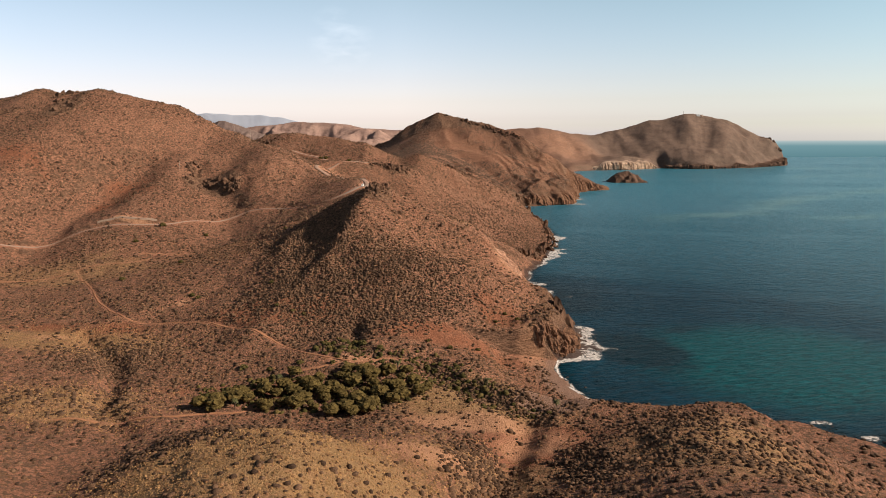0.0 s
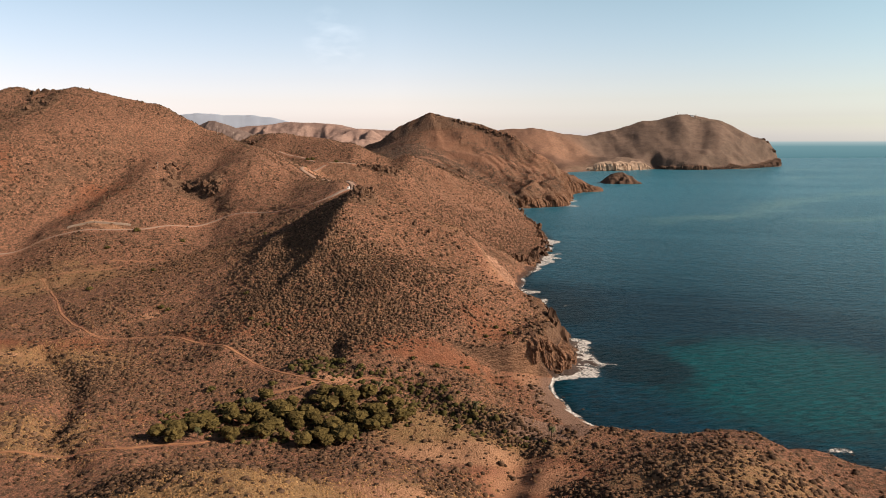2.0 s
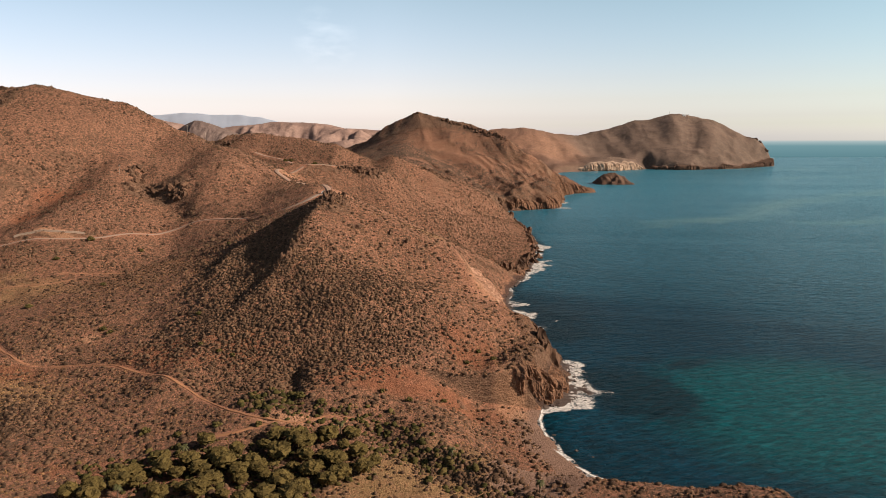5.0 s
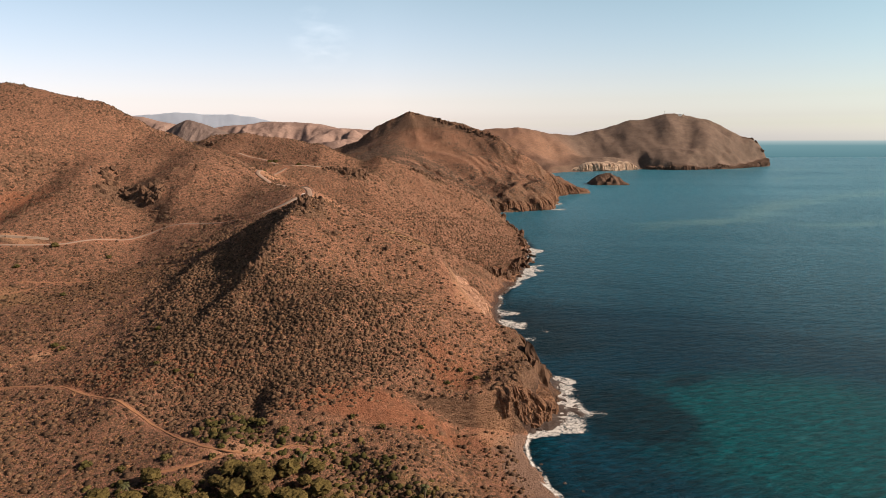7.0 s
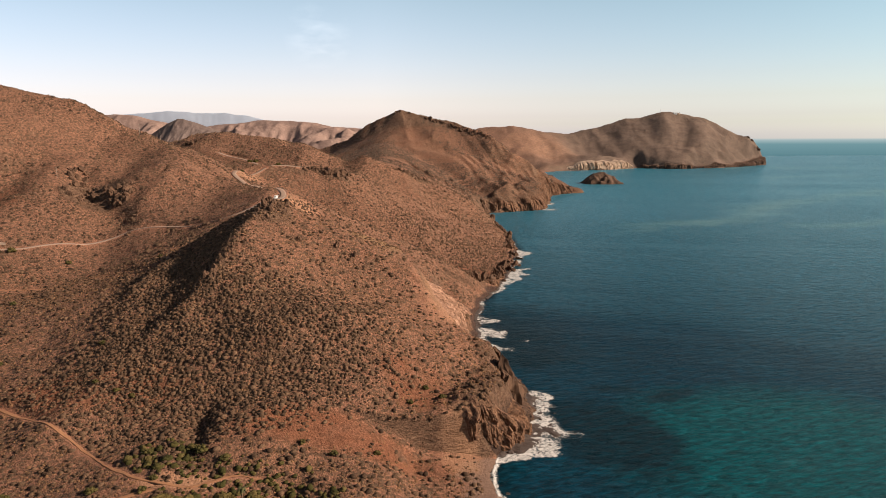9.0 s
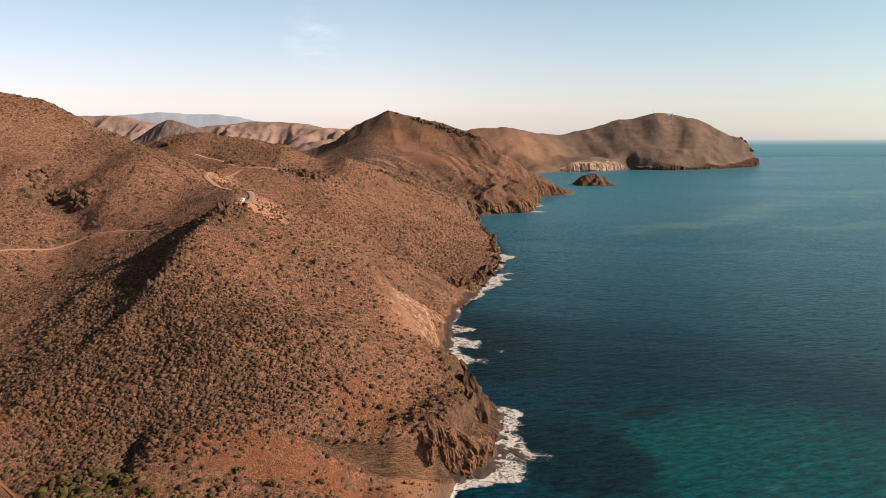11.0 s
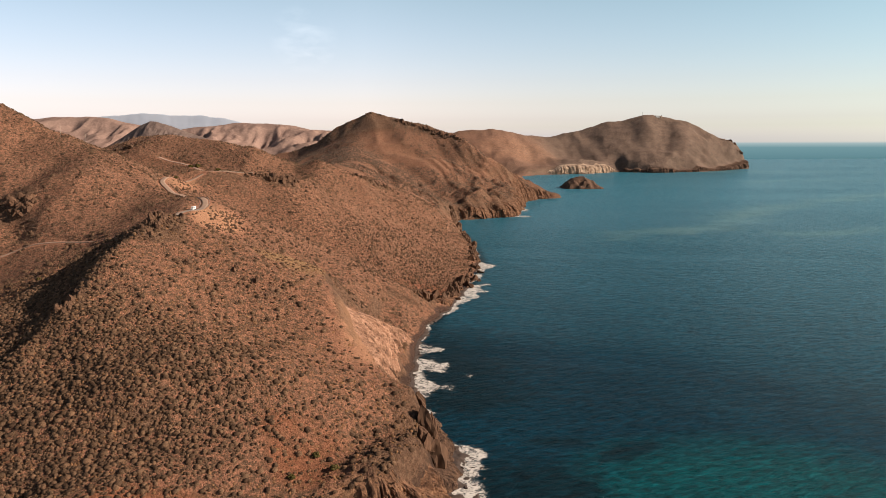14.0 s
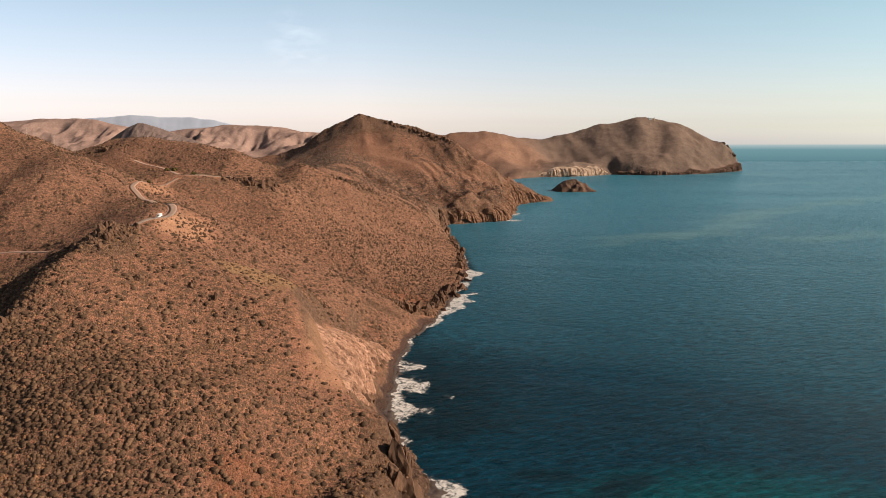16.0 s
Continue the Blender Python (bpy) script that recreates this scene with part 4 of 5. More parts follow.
def cliff_face(name, label, chain, deep, seed, rib, grain=1.0, mat=None, lean=0.16):
    """A fluted rock wall: foot along the chain, top let into the slope that many metres behind it."""
    p = smooth_chain(chain, 0.55 * grain ** 0.7)
    t = np.gradient(p, axis=0)
    t /= np.linalg.norm(t, axis=1)[:, None]
    back = np.column_stack([-t[:, 1], t[:, 0]])
    s = np.arange(len(p)) * 0.55 * grain ** 0.7
    wide = np.interp(np.linspace(0, 1, len(p)), np.linspace(0, 1, len(deep)), deep)
    top = p + back * wide[:, None]
    zt = height(top[:, 0], top[:, 1])[0] + 0.1
    zf = np.minimum(height(p[:, 0], p[:, 1])[0] - 3.5, zt - 1)
    rows, n = [], 34
    taper = np.clip(np.minimum(s, s[-1] - s) / (7 * grain), 0, 1)
    p = p + back * ((1 - taper) * wide * 0.9)[:, None]
    zf = np.where(taper < 1, np.minimum(zf, height(p[:, 0], p[:, 1])[0] - 2.5), zf)
    for k in range(n):
        u = k / (n - 1)
        z = zf + (zt - zf) * u
        q = p + (top - p) * ((1 - lean) * u ** (7 - 5 * lean) + lean * u)
        a, b = s / grain + 0.9 * fbm(s / grain, z / grain, 7, 3), z / grain
        flute = rib * 0.6 * value_noise(a / 6.0 + seed, b * 0.06) + 0.14 * rib * fbm(a, b * 1.4, 2.0, 3)
        for wide_column, share in ((3.1, 0.62), (1.35, 0.34)):  # broken columns, each standing at its own depth
            i = np.floor(a / wide_column + seed)
            j = np.floor(b / (wide_column * 2.6) + 5 * value_noise(i, i * 0 + 9.0))
            flute = flute + rib * share * value_noise(i, j)
        flute = flute - rib * 1.1 * np.clip(1 - 7 * np.abs(value_noise(a / 4.2 - seed, b * 0.05 + 3)), 0, 1)
        fade = np.clip((1 - u) * 11, 0, 1)
        q = q - back * ((flute + rib * 0.9) * fade * taper)[:, None]
        rows.append(np.column_stack([q, z + 0.3 * fbm(s, z + 40, 4, 2) * fade]))
    rows.append(np.column_stack([top + back * 2.5, height(top[:, 0] + back[:, 0] * 2.5, top[:, 1] + back[:, 1] * 2.5)[0] - 0.5]))
    me = mesh_of(name, np.stack(rows, 1).reshape(-1, 3), grid_faces(len(p), n + 1)[:, ::-1], None, False, (mat or CLIFF,))
    return tagged(new(name, me), label, "cliff", kind="structure")


CLIFF = cliff_material("fluted_cliff", (0.050, 0.028, 0.019), (0.17, 0.090, 0.054), (0.33, 0.178, 0.102))
SCAR = cliff_material("raw_landslip", (0.115, 0.066, 0.047), (0.37, 0.204, 0.132), (0.56, 0.335, 0.225))
SHORE_CLIFF = cliff_material("dark_shore_cliff", (0.030, 0.019, 0.014), (0.105, 0.062, 0.042), (0.22, 0.130, 0.085))
CREAM = cliff_material("cream_cliff", (0.17, 0.105, 0.070), (0.42, 0.295, 0.205), (0.62, 0.48, 0.37))
cliff_face("cliff_columns", "brown columnar sea cliff with dark clefts over the cove", [(60, 443), (68, 446), (77, 450), (87, 457), (94, 468), (98, 482)], [3, 7, 8.5, 8.5, 8, 7], 3, 2.2)
cliff_face("cliff_crag", "dark crag falling straight into the surf", [(97, 478), (101, 492), (102, 508), (100, 522), (96, 536), (89, 548), (84, 556)], [7, 8, 9, 9, 8.5, 7, 5], 11, 2.8, 1.2, SHORE_CLIFF)
cliff_face("cliff_cove", "broken brown cliff above the narrow beach", [(70, 782), (86, 789), (100, 798), (112, 812), (122, 836), (132, 866), (142, 892)], [6, 11, 13, 14, 14, 13, 8], 23, 3.2, 1.4)
cliff_face("cliff_scar", "raw pale orange landslip above the stony beach", [(74, 556), (72, 575), (70, 600), (70, 630), (73, 660), (77, 690), (84, 718)], [8, 18, 26, 28, 26, 18, 8], 71, 3.4, 1.6, SCAR, 0.6)
cliff_face("cliff_cream", "low cream-white cliff at the head of the bay", [(690, 3158), (740, 3170), (800, 3184), (866, 3200), (930, 3240), (1000, 3298), (1056, 3336)], [10, 26, 32, 34, 34, 30, 12], 83, 6.0, 3.6, CREAM)
cliff_face("cliff_headland", "dark rock band along the foot of the headland", [(1075, 3338), (1160, 3272), (1241, 3232), (1340, 3290), (1443, 3306), (1600, 3420), (1740, 3540), (1836, 3622)], [10, 14, 15, 15, 17, 22, 30, 18], 91, 7.0, 4.0, SHORE_CLIFF)
cliff("shore_crags", "dark broken crags above the water below the hills", [(140, 890), (154, 940), (163, 1000), (168, 1060), (170, 1140), (167, 1250), (161, 1390), (170, 1500)], 150, 2.6, 5.6, 0.8, 1.7, 37, 3.5)
cliff("cove_crags", "brown rock buttresses stepping down to the shore", [(92, 800), (108, 816), (120, 845), (132, 880), (144, 925)], 60, 2.2, 4.6, 0.9, 1.8, 39, 4.0)
cliff("sea_crag", "dark pointed rocks standing over the surf", [(90, 496), (92, 510), (91, 524), (87, 538)], 26, 3.2, 6.0, 1.4, 2.4, 32, 2.4)
cliff("scar_rocks", "dark ribs of rock in the pale landslip", [(72, 578), (70, 610), (71, 640)], 14, 1.4, 3.0, 1.0, 1.8, 35, 3)
outcrop("dark rock band under the crest of the far peak", rocks_along(36, [(60, 1986), (125, 1966), (186, 1938), (215, 1917)], 70, 4, 4, 7.5, 0.6, 1.0) + rocks_along(37, [(-26, 2026), (-8, 2030), (8, 2014)], 16, 5, 2, 4, 0.5, 0.8), 36, sink=0.4)
outcrop("dark crags at the seaward end of the headland", rocks_along(38, [(1700, 3650), (1760, 3640), (1812, 3632)], 30, 9, 5, 10, 0.7, 1.1), 38, ROCKS, sink=0.6)
cliff_face("cliff_cape", "brown furrowed cape falling steeply to the sea", [(176, 1508), (200, 1510), (250, 1531), (298, 1545), (318, 1640), (345, 1740), (360, 1850), (412, 1938), (482, 1980)], [14, 22, 26, 18, 26, 28, 30, 26, 14], 51, 5.0, 2.4, CLIFF, 0.5)


def place_boulders(seed, chain, n, spread, r0, r1, label, group):
    rng = random.Random(seed)
    p = smooth_chain(chain, 1.0)
    pts = []
    for _ in range(n):
        q = p[rng.randrange(len(p))]
        pts.append((q[0] + rng.gauss(0, spread), q[1] + rng.gauss(0, spread * 0.6)))
    zs = height(np.array([a for a, _ in pts]), np.array([b for _, b in pts]))[0]
    for (x, y), z in zip(pts, zs):
        r = rng.uniform(r0, r1) * rng.choice((0.6, 0.8, 1.0, 1.3))
        ob = tagged(new("boulder", WET[rng.randrange(len(WET))]), label, "boulder", group)
        ob.location = (x, y, max(z, -0.45 * r) + r * 0.15)
        ob.rotation_euler = (0, 0, rng.uniform(0, 6.3))
        ob.scale = (r * rng.uniform(0.8, 1.5), r * rng.uniform(0.8, 1.3), r * rng.uniform(0.5, 0.8))


place_boulders(51, [(88, 452), (102, 464), (110, 490), (106, 520), (102, 536)], 70, 4.0, 0.6, 1.7, "wet dark boulder in the surf below the cliff", "surf boulders")
place_boulders(52, [(94, 550), (88, 577), (84, 610), (86, 654), (90, 700), (100, 755), (120, 812), (142, 898)], 90, 1.8, 0.6, 1.7, "dark boulder along the narrow stony beach", "beach boulders")
place_boulders(53, [(84, 372), (90, 366), (100, 360), (118, 353)], 16, 2.0, 0.6, 1.6, "dark boulder on the shingle at the water's edge", "cove boulders")
place_boulders(54, [(80, 415), (80, 400), (88, 388)], 5, 2.5, 0.7, 1.3, "dark rock awash in the cove", "cove boulders")
place_boulders(55, [(196, 340), (206, 330), (220, 316), (232, 280)], 22, 2.0, 0.7, 1.8, "dark rock at the foot of the near headland", "headland boulders")


def build_islet():
    xs, ys = np.linspace(560, 720, 90), np.linspace(2270, 2400, 74)
    x, y = [a.ravel() for a in np.meshgrid(xs, ys)]
    prof = np.interp(x, [565, 585, 600, 625, 650, 668, 684, 705], [-3, 20, 31, 38, 31, 22, 6, -4])
    across = 1 - ((y - 2335) / 52) ** 2 * (1 + 0.4 * value_noise(x / 14, y / 14))
    z = np.minimum(prof * np.clip(across, -0.4, 1) ** 1.0, prof) + ridged(x, y, 26, 4) * 4.0 * (prof > 4) - 1
    me = mesh_of("islet", np.column_stack([x, y, z]), grid_faces(74, 90), None, True, (SHORE_CLIFF,))
    tagged(new("islet", me), "low dark rocky islet off the cape", "islet", kind="structure")


build_islet()

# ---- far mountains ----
# backdrop hills: distance haze is tinted into these base colours
FAR_HILL = mottled("hazy_hills", (0.195, 0.130, 0.112), (0.36, 0.246, 0.198), 0.011, 1.0, 9.0, 0, 0, 0.0)
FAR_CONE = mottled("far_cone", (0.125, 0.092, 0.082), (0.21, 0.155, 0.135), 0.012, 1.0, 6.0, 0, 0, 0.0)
# the blue is air haze painted on the range, not its rock
HAZE_BLUE = mottled("hazy_range", (0.44, 0.49, 0.58), (0.50, 0.55, 0.64), 0.002, 1.0, 0.0, 0, 0, 0.0)


def mountain_range(name, label, crest, depth, front, mat, rough, size, lump=2.0):
    """A far range: crest of (x, z) at that depth, sloping to the front."""
    cx, cz = [c[0] for c in crest], [c[1] for c in crest]
    xs, ys = np.linspace(cx[0], cx[-1], 260), np.linspace(depth - front, depth + front * 0.3, 60)
    x, y = [a.ravel() for a in np.meshgrid(xs, ys)]
    top = np.interp(x, cx, cz) + lump * fbm(x, y, 150, 4)
    k = np.clip((depth - y) / front, -0.3, 1)
    z = top - np.abs(k) * (top - 60) * (0.75 + 0.25 * np.abs(k)) - np.clip(np.abs(k) * 5, 0, 1) * rough * (0.6 - ridged(x, y * 0.45, size, 5))
    me = mesh_of(name, np.column_stack([x, y, z]), grid_faces(60, 260), None, True, (mat,))
    tagged(new(name, me), label, "mountains", kind="structure")


mountain_range("backdrop_range", "hazy blue mountain range on the horizon", [(-2700, 262), (-2400, 282), (-2075, 302), (-1943, 312), (-1811, 323), (-1700, 338), (-1641, 342), (-1560, 336), (-1473, 322), (-1380, 324), (-1266, 317), (-1116, 292), (-1003, 266), (-700, 230), (-300, 200)], 4860, 90, HAZE_BLUE, 8, 220, 9.0)
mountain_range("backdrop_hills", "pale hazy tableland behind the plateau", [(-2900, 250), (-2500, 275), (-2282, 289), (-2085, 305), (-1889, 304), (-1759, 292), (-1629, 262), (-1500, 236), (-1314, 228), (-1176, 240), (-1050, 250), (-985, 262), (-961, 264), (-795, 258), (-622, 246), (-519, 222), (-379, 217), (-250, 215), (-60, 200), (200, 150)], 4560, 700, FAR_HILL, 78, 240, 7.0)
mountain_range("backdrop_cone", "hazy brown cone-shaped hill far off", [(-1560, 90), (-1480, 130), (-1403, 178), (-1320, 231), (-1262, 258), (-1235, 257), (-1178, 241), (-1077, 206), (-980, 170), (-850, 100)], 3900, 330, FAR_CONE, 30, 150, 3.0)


# ---- surf ----
def ledge_reach(y):
    """How far the wave-cut rock ledge runs out from the cliff foot."""
    return np.interp(y, [444, 452, 470, 500, 530, 545, 565, 600, 690, 730, 800, 900], [2, 14, 20, 17, 9, 4, 3.5, 5, 5, 3.5, 3, 3])


def build_ledge():
    x, y = np.meshgrid(np.arange(72, 150, 0.9), np.arange(444, 900, 0.9))
    shape = x.shape
    x, y = x.ravel(), y.ravel()
    off = -inland(x, y)
    reach = ledge_reach(y)
    z = 1.0 - 1.15 * np.clip(off, 0, None) / reach + 0.55 * fbm(x, y, 5, 4) + 0.5 * ridged(x, y, 9, 3) - 0.25
    z = np.where(off < 0, np.minimum(z, 0.7), z)
    f = grid_faces(*shape)
    f = f[(off[f].max(1) > -4) & (off[f].min(1) < reach[f].min(1) * 1.6) & (z[f].max(1) > -0.5)]
    used, inv = np.unique(f, return_inverse=True)
    me = mesh_of("rock_ledge", np.column_stack([x, y, z])[used], inv.reshape(f.shape), None, True, (DARK_ROCK,))
    tagged(new("rock_ledge", me), "wet dark wave-cut rock ledge below the cliffs", "rock ledge", kind="structure")


build_ledge()
SURF = [(352, 3), (438, 4), (447, 32), (470, 31), (490, 29), (530, 21), (541, 7), (562, 4), (576, 15), (590, 19), (610, 28), (650, 24), (698, 15), (716, 6), (740, 9), (762, 4), (800, 9), (826, 18),
        (858, 24), (878, 38), (900, 30), (933, 12), (1000, 12), (1019, 28), (1040, 13), (1070, 8), (1140, 6), (1260, 4)]  # reach of the broken water off the shore, by y


def build_foam():
    x, y = np.meshgrid(np.arange(70, 215, 1.0), np.arange(350, 1262, 1.0))
    rows, cols = x.shape
    x, y = x.ravel(), y.ravel()
    off = -inland(x, y)
    reach = np.interp(y, [a for a, _ in SURF], [b for _, b in SURF])
    core = ledge_reach(y) * 0.75
    power = 0.84 - 1.0 * np.clip(off - core, 0, None) / (reach - core).clip(2) - 0.5 * np.clip(core - off, 0, None) / (core + 1) * (core > 4) + 0.8 * fbm(x, y, 15, 4) + 0.3 * ridged(x + y, (y - x) * 0.4, 7, 3) + 0.03 * np.clip(reach - 14, -8, 12)
    power = np.clip(power, -0.4, 0.74) * np.clip((x - 70) / 3, 0, 1)
    f = grid_faces(rows, cols)
    f = f[(power[f].max(1) > -0.15) & (off[f].max(1) > -1.5) & (off[f].min(1) < 40)]
    used, inv = np.unique(f, return_inverse=True)
    verts, faces, strength, count = [np.column_stack([x[used], y[used], 0.10 + 0.05 * value_noise(x[used], y[used])])], [inv.reshape(f.shape)], [power[used]], len(used)
    for cx, cy, rx, ry in [(300, 1552, 24, 15), (330, 1690, 15, 42), (200, 340, 6, 2.5), (215, 321, 5, 3)]:
        cell = 0.8 if cy < 1200 else 3.0
        n = int(max(rx, ry) * 1.7 / cell)
        g = np.arange(-n, n + 1) * cell
        x, y = [a.ravel() for a in np.meshgrid(cx + g, cy + g)]
        power = 1.05 - ((x - cx) / (rx * 1.3)) ** 2 - ((y - cy) / (ry * 1.3)) ** 2 + 0.6 * fbm(x, y, max(rx, ry), 3)
        f = grid_faces(2 * n + 1, 2 * n + 1)
        f = f[(power[f].max(1) > -0.25) & (inland(x, y)[f].min(1) < 1.5)]
        used, inv = np.unique(f, return_inverse=True)
        verts.append(np.column_stack([x[used], y[used], 0.10 + 0.05 * value_noise(x[used], y[used])]))
        faces.append(inv.reshape(f.shape) + count)
        strength.append(np.clip(power[used], -0.3, 0.7))
        count += len(used)
    # the white line along the beach
    line = smooth_chain([(79, 449), (75, 436), (73, 424), (74, 405), (76, 390), (81, 377), (87, 367), (97, 357), (112, 352)], 0.8)
    dx = 0.9 * fbm(line[:, 0], line[:, 1], 7, 3)
    across = [(-1.2, 0.1), (0.0, 0.7), (0.8, 0.55), (1.8, 0.25), (3.2, -0.3)]
    rows = np.stack([np.column_stack([line[:, 0] + dx + k + 0.6, line[:, 1] + 0.5 * k * (line[:, 1] < 395), 0.75 - 0.15 * k + 0 * dx]) for k, _ in across], 1)
    verts.append(rows.reshape(-1, 3))
    faces.append(grid_faces(len(line), len(across)) + count)
    strength.append(np.tile([p for _, p in across], len(line)) + 0.12)
    me = mesh_of("surf", np.vstack(verts), np.vstack(faces), {"foam": np.concatenate(strength)}, True, (FOAM,))
    tagged(new("surf", me), "white broken surf along the rocks and beach", "surf", kind="stuff")


build_foam()


# ---- trees ----
def clump(bm, centre, radius, rng, squash=0.8, div=1, rough=0.3):
    made = bmesh.ops.create_icosphere(bm, subdivisions=div, radius=1.0)["verts"]
    for v in made:
        k = radius * (1 + rng.uniform(-rough, rough))
        v.co = Vector((v.co.x * k, v.co.y * k, v.co.z * k * squash)) + centre


def sprays(bm, centre, radius, rng, n, length):
    """Small leaf blades that break the outline."""
    for _ in range(n):
        d = Vector((rng.gauss(0, 1), rng.gauss(0, 1), rng.gauss(0.25, 0.8))).normalized()
        s = d.orthogonal().normalized() * length * 0.35
        p = centre + d * radius * rng.uniform(0.8, 1.02)
        bm.faces.new([bm.verts.new(p - s), bm.verts.new(p + s), bm.verts.new(p + d * length * rng.uniform(0.6, 1.2))])


def finish(name, bm, mat, smooth=True):
    me = bpy.data.meshes.new(name)
    bm.to_mesh(me)
    bm.free()
    me.materials.append(mat)
    me.polygons.foreach_set("use_smooth", [smooth] * len(me.polygons))
    return me


def tube(bm, a, b, ra, rb, sides=7):
    a, b = Vector(a), Vector(b)
    m = (b - a).to_track_quat("Z", "Y").to_matrix()
    rings = []
    for p, r in ((a, ra), (b, rb)):
        rings.append([bm.verts.new(p + m @ Vector((r * math.cos(2 * math.pi * k / sides), r * math.sin(2 * math.pi * k / sides), 0))) for k in range(sides)])
    for k in range(sides):
        bm.faces.new([rings[0][k], rings[0][(k + 1) % sides], rings[1][(k + 1) % sides], rings[1][k]])
    bm.faces.new(rings[1])


def pine(seed):
    """A rounded coastal pine about 7 m high, standing at the origin."""
    rng = random.Random(seed)
    root = new("pine_tree")
    tagged(root, "rounded olive-green pine in the sheltered grove", "tree", "pines of the grove")
    trunk = bmesh.new()
    tube(trunk, (0, 0, -0.6), (0.15, 0.1, 2.2), 0.24, 0.18)
    tube(trunk, (0.15, 0.1, 2.2), (0.1, 0, 4.6), 0.18, 0.08)
    for _ in range(6):
        a, z = rng.uniform(0, 6.28), rng.uniform(1.4, 3.4)
        tube(trunk, (0.1, 0.05, z), (math.cos(a) * 2.2, math.sin(a) * 2.2, z + rng.uniform(0.8, 1.6)), 0.09, 0.03, 5)
    part("trunk", finish("trunk", trunk, BARK), root)
    crown = bmesh.new()
    off = Vector((seed * 7.3, seed * 2.1, 0))
    for cx, cy, cz, r, div in [(0, 0, 3.6, 2.7, 3)] + [(rng.uniform(-2, 2), rng.uniform(-2, 2), rng.uniform(2.4, 5.0), rng.uniform(1.2, 1.8), 2) for _ in range(6)]:
        for v in bmesh.ops.create_icosphere(crown, subdivisions=div, radius=1.0)["verts"]:
            n = v.co.normalized()
            p = n * r + Vector((cx, cy, cz)) + off
            k = r * (1 + 0.34 * noise.noise(p * 0.7) + 0.32 * noise.noise(p * 1.7) + 0.22 * noise.noise(p * 4.0))
            v.co = Vector((n.x * k + cx, n.y * k + cy, max(0.9, n.z * k * 0.85 + cz)))
    crown.normal_update()
    for v in list(crown.verts):
        for _ in range(2):
            d = (v.normal + Vector((rng.gauss(0, 0.7), rng.gauss(0, 0.7), rng.gauss(0.2, 0.6)))).normalized()
            side = d.orthogonal().normalized() * 0.13
            p = v.co - d * 0.12 + Vector((rng.gauss(0, 0.12), rng.gauss(0, 0.12), rng.gauss(0, 0.12)))
            crown.faces.new([crown.verts.new(p - side), crown.verts.new(p + side), crown.verts.new(p + d * rng.uniform(0.3, 0.6))])
    part("crown", finish("crown", crown, PINE, False), root)
    return root


def palm(seed, tall, label):
    """A date palm: rough trunk, arching fronds."""
    rng = random.Random(seed)
    root = new("palm_tree")
    tagged(root, label, "palm")
    t = bmesh.new()
    for k in range(8):
        a, b = k / 8 * tall, (k + 1) / 8 * tall
        tube(t, (0, 0, a - 0.3), (0, 0, b), 0.30, 0.22, 8)
    part("trunk", finish("trunk", t, BARK), root)
    for k in range(26):
        f = bmesh.new()
        length, lift = rng.uniform(2.0, 2.8), rng.uniform(-0.5, 1.2)
        prev = None
        for s in range(7):
            u = s / 6
            x = length * u * (1 - 0.12 * u)
            z = lift * u * 1.6 - 1.9 * u * u + 0.1
            w = 0.42 * math.sin(math.pi * min(1, u * 0.9 + 0.12))
            row = [f.verts.new((x, -w, z - 0.28 * w)), f.verts.new((x, 0, z + 0.06)), f.verts.new((x, w, z - 0.28 * w))]
            if prev:
                f.faces.new([prev[0], prev[1], row[1], row[0]])
                f.faces.new([prev[1], prev[2], row[2], row[1]])
            prev = row
        ob = part("frond", finish("frond", f, PALM_LEAF), root)
        ob.location = (0, 0, tall)
        ob.rotation_euler = (0, 0, k * 2.4 + rng.uniform(-0.2, 0.2))
    return root


def bush(seed):
    rng = random.Random(seed)
    root = new("bush")
    tagged(root, "rounded dark green bush standing alone in dry scrub", "bush", "lone bushes")
    stem = bmesh.new()
    for k in range(5):
        tube(stem, (0, 0, -0.3), (math.cos(k * 1.3) * 0.8, math.sin(k * 1.3) * 0.8, 1.0), 0.08, 0.03, 5)
    part("stems", finish("stems", stem, BARK), root)
    crown = bmesh.new()
    for _ in range(16):
        a, reach = rng.uniform(0, 6.28), rng.uniform(0.2, 1.25)
        c = Vector((math.cos(a) * reach, math.sin(a) * reach, rng.uniform(0.4, 1.5) * (1.3 - 0.4 * reach)))
        clump(crown, c, rng.uniform(0.45, 0.8), rng, 0.8, 2, 0.25)
        sprays(crown, c, 0.6, rng, 8, 0.3)
    part("crown", finish("crown", crown, GREEN_BUSH, False), root)
    return root


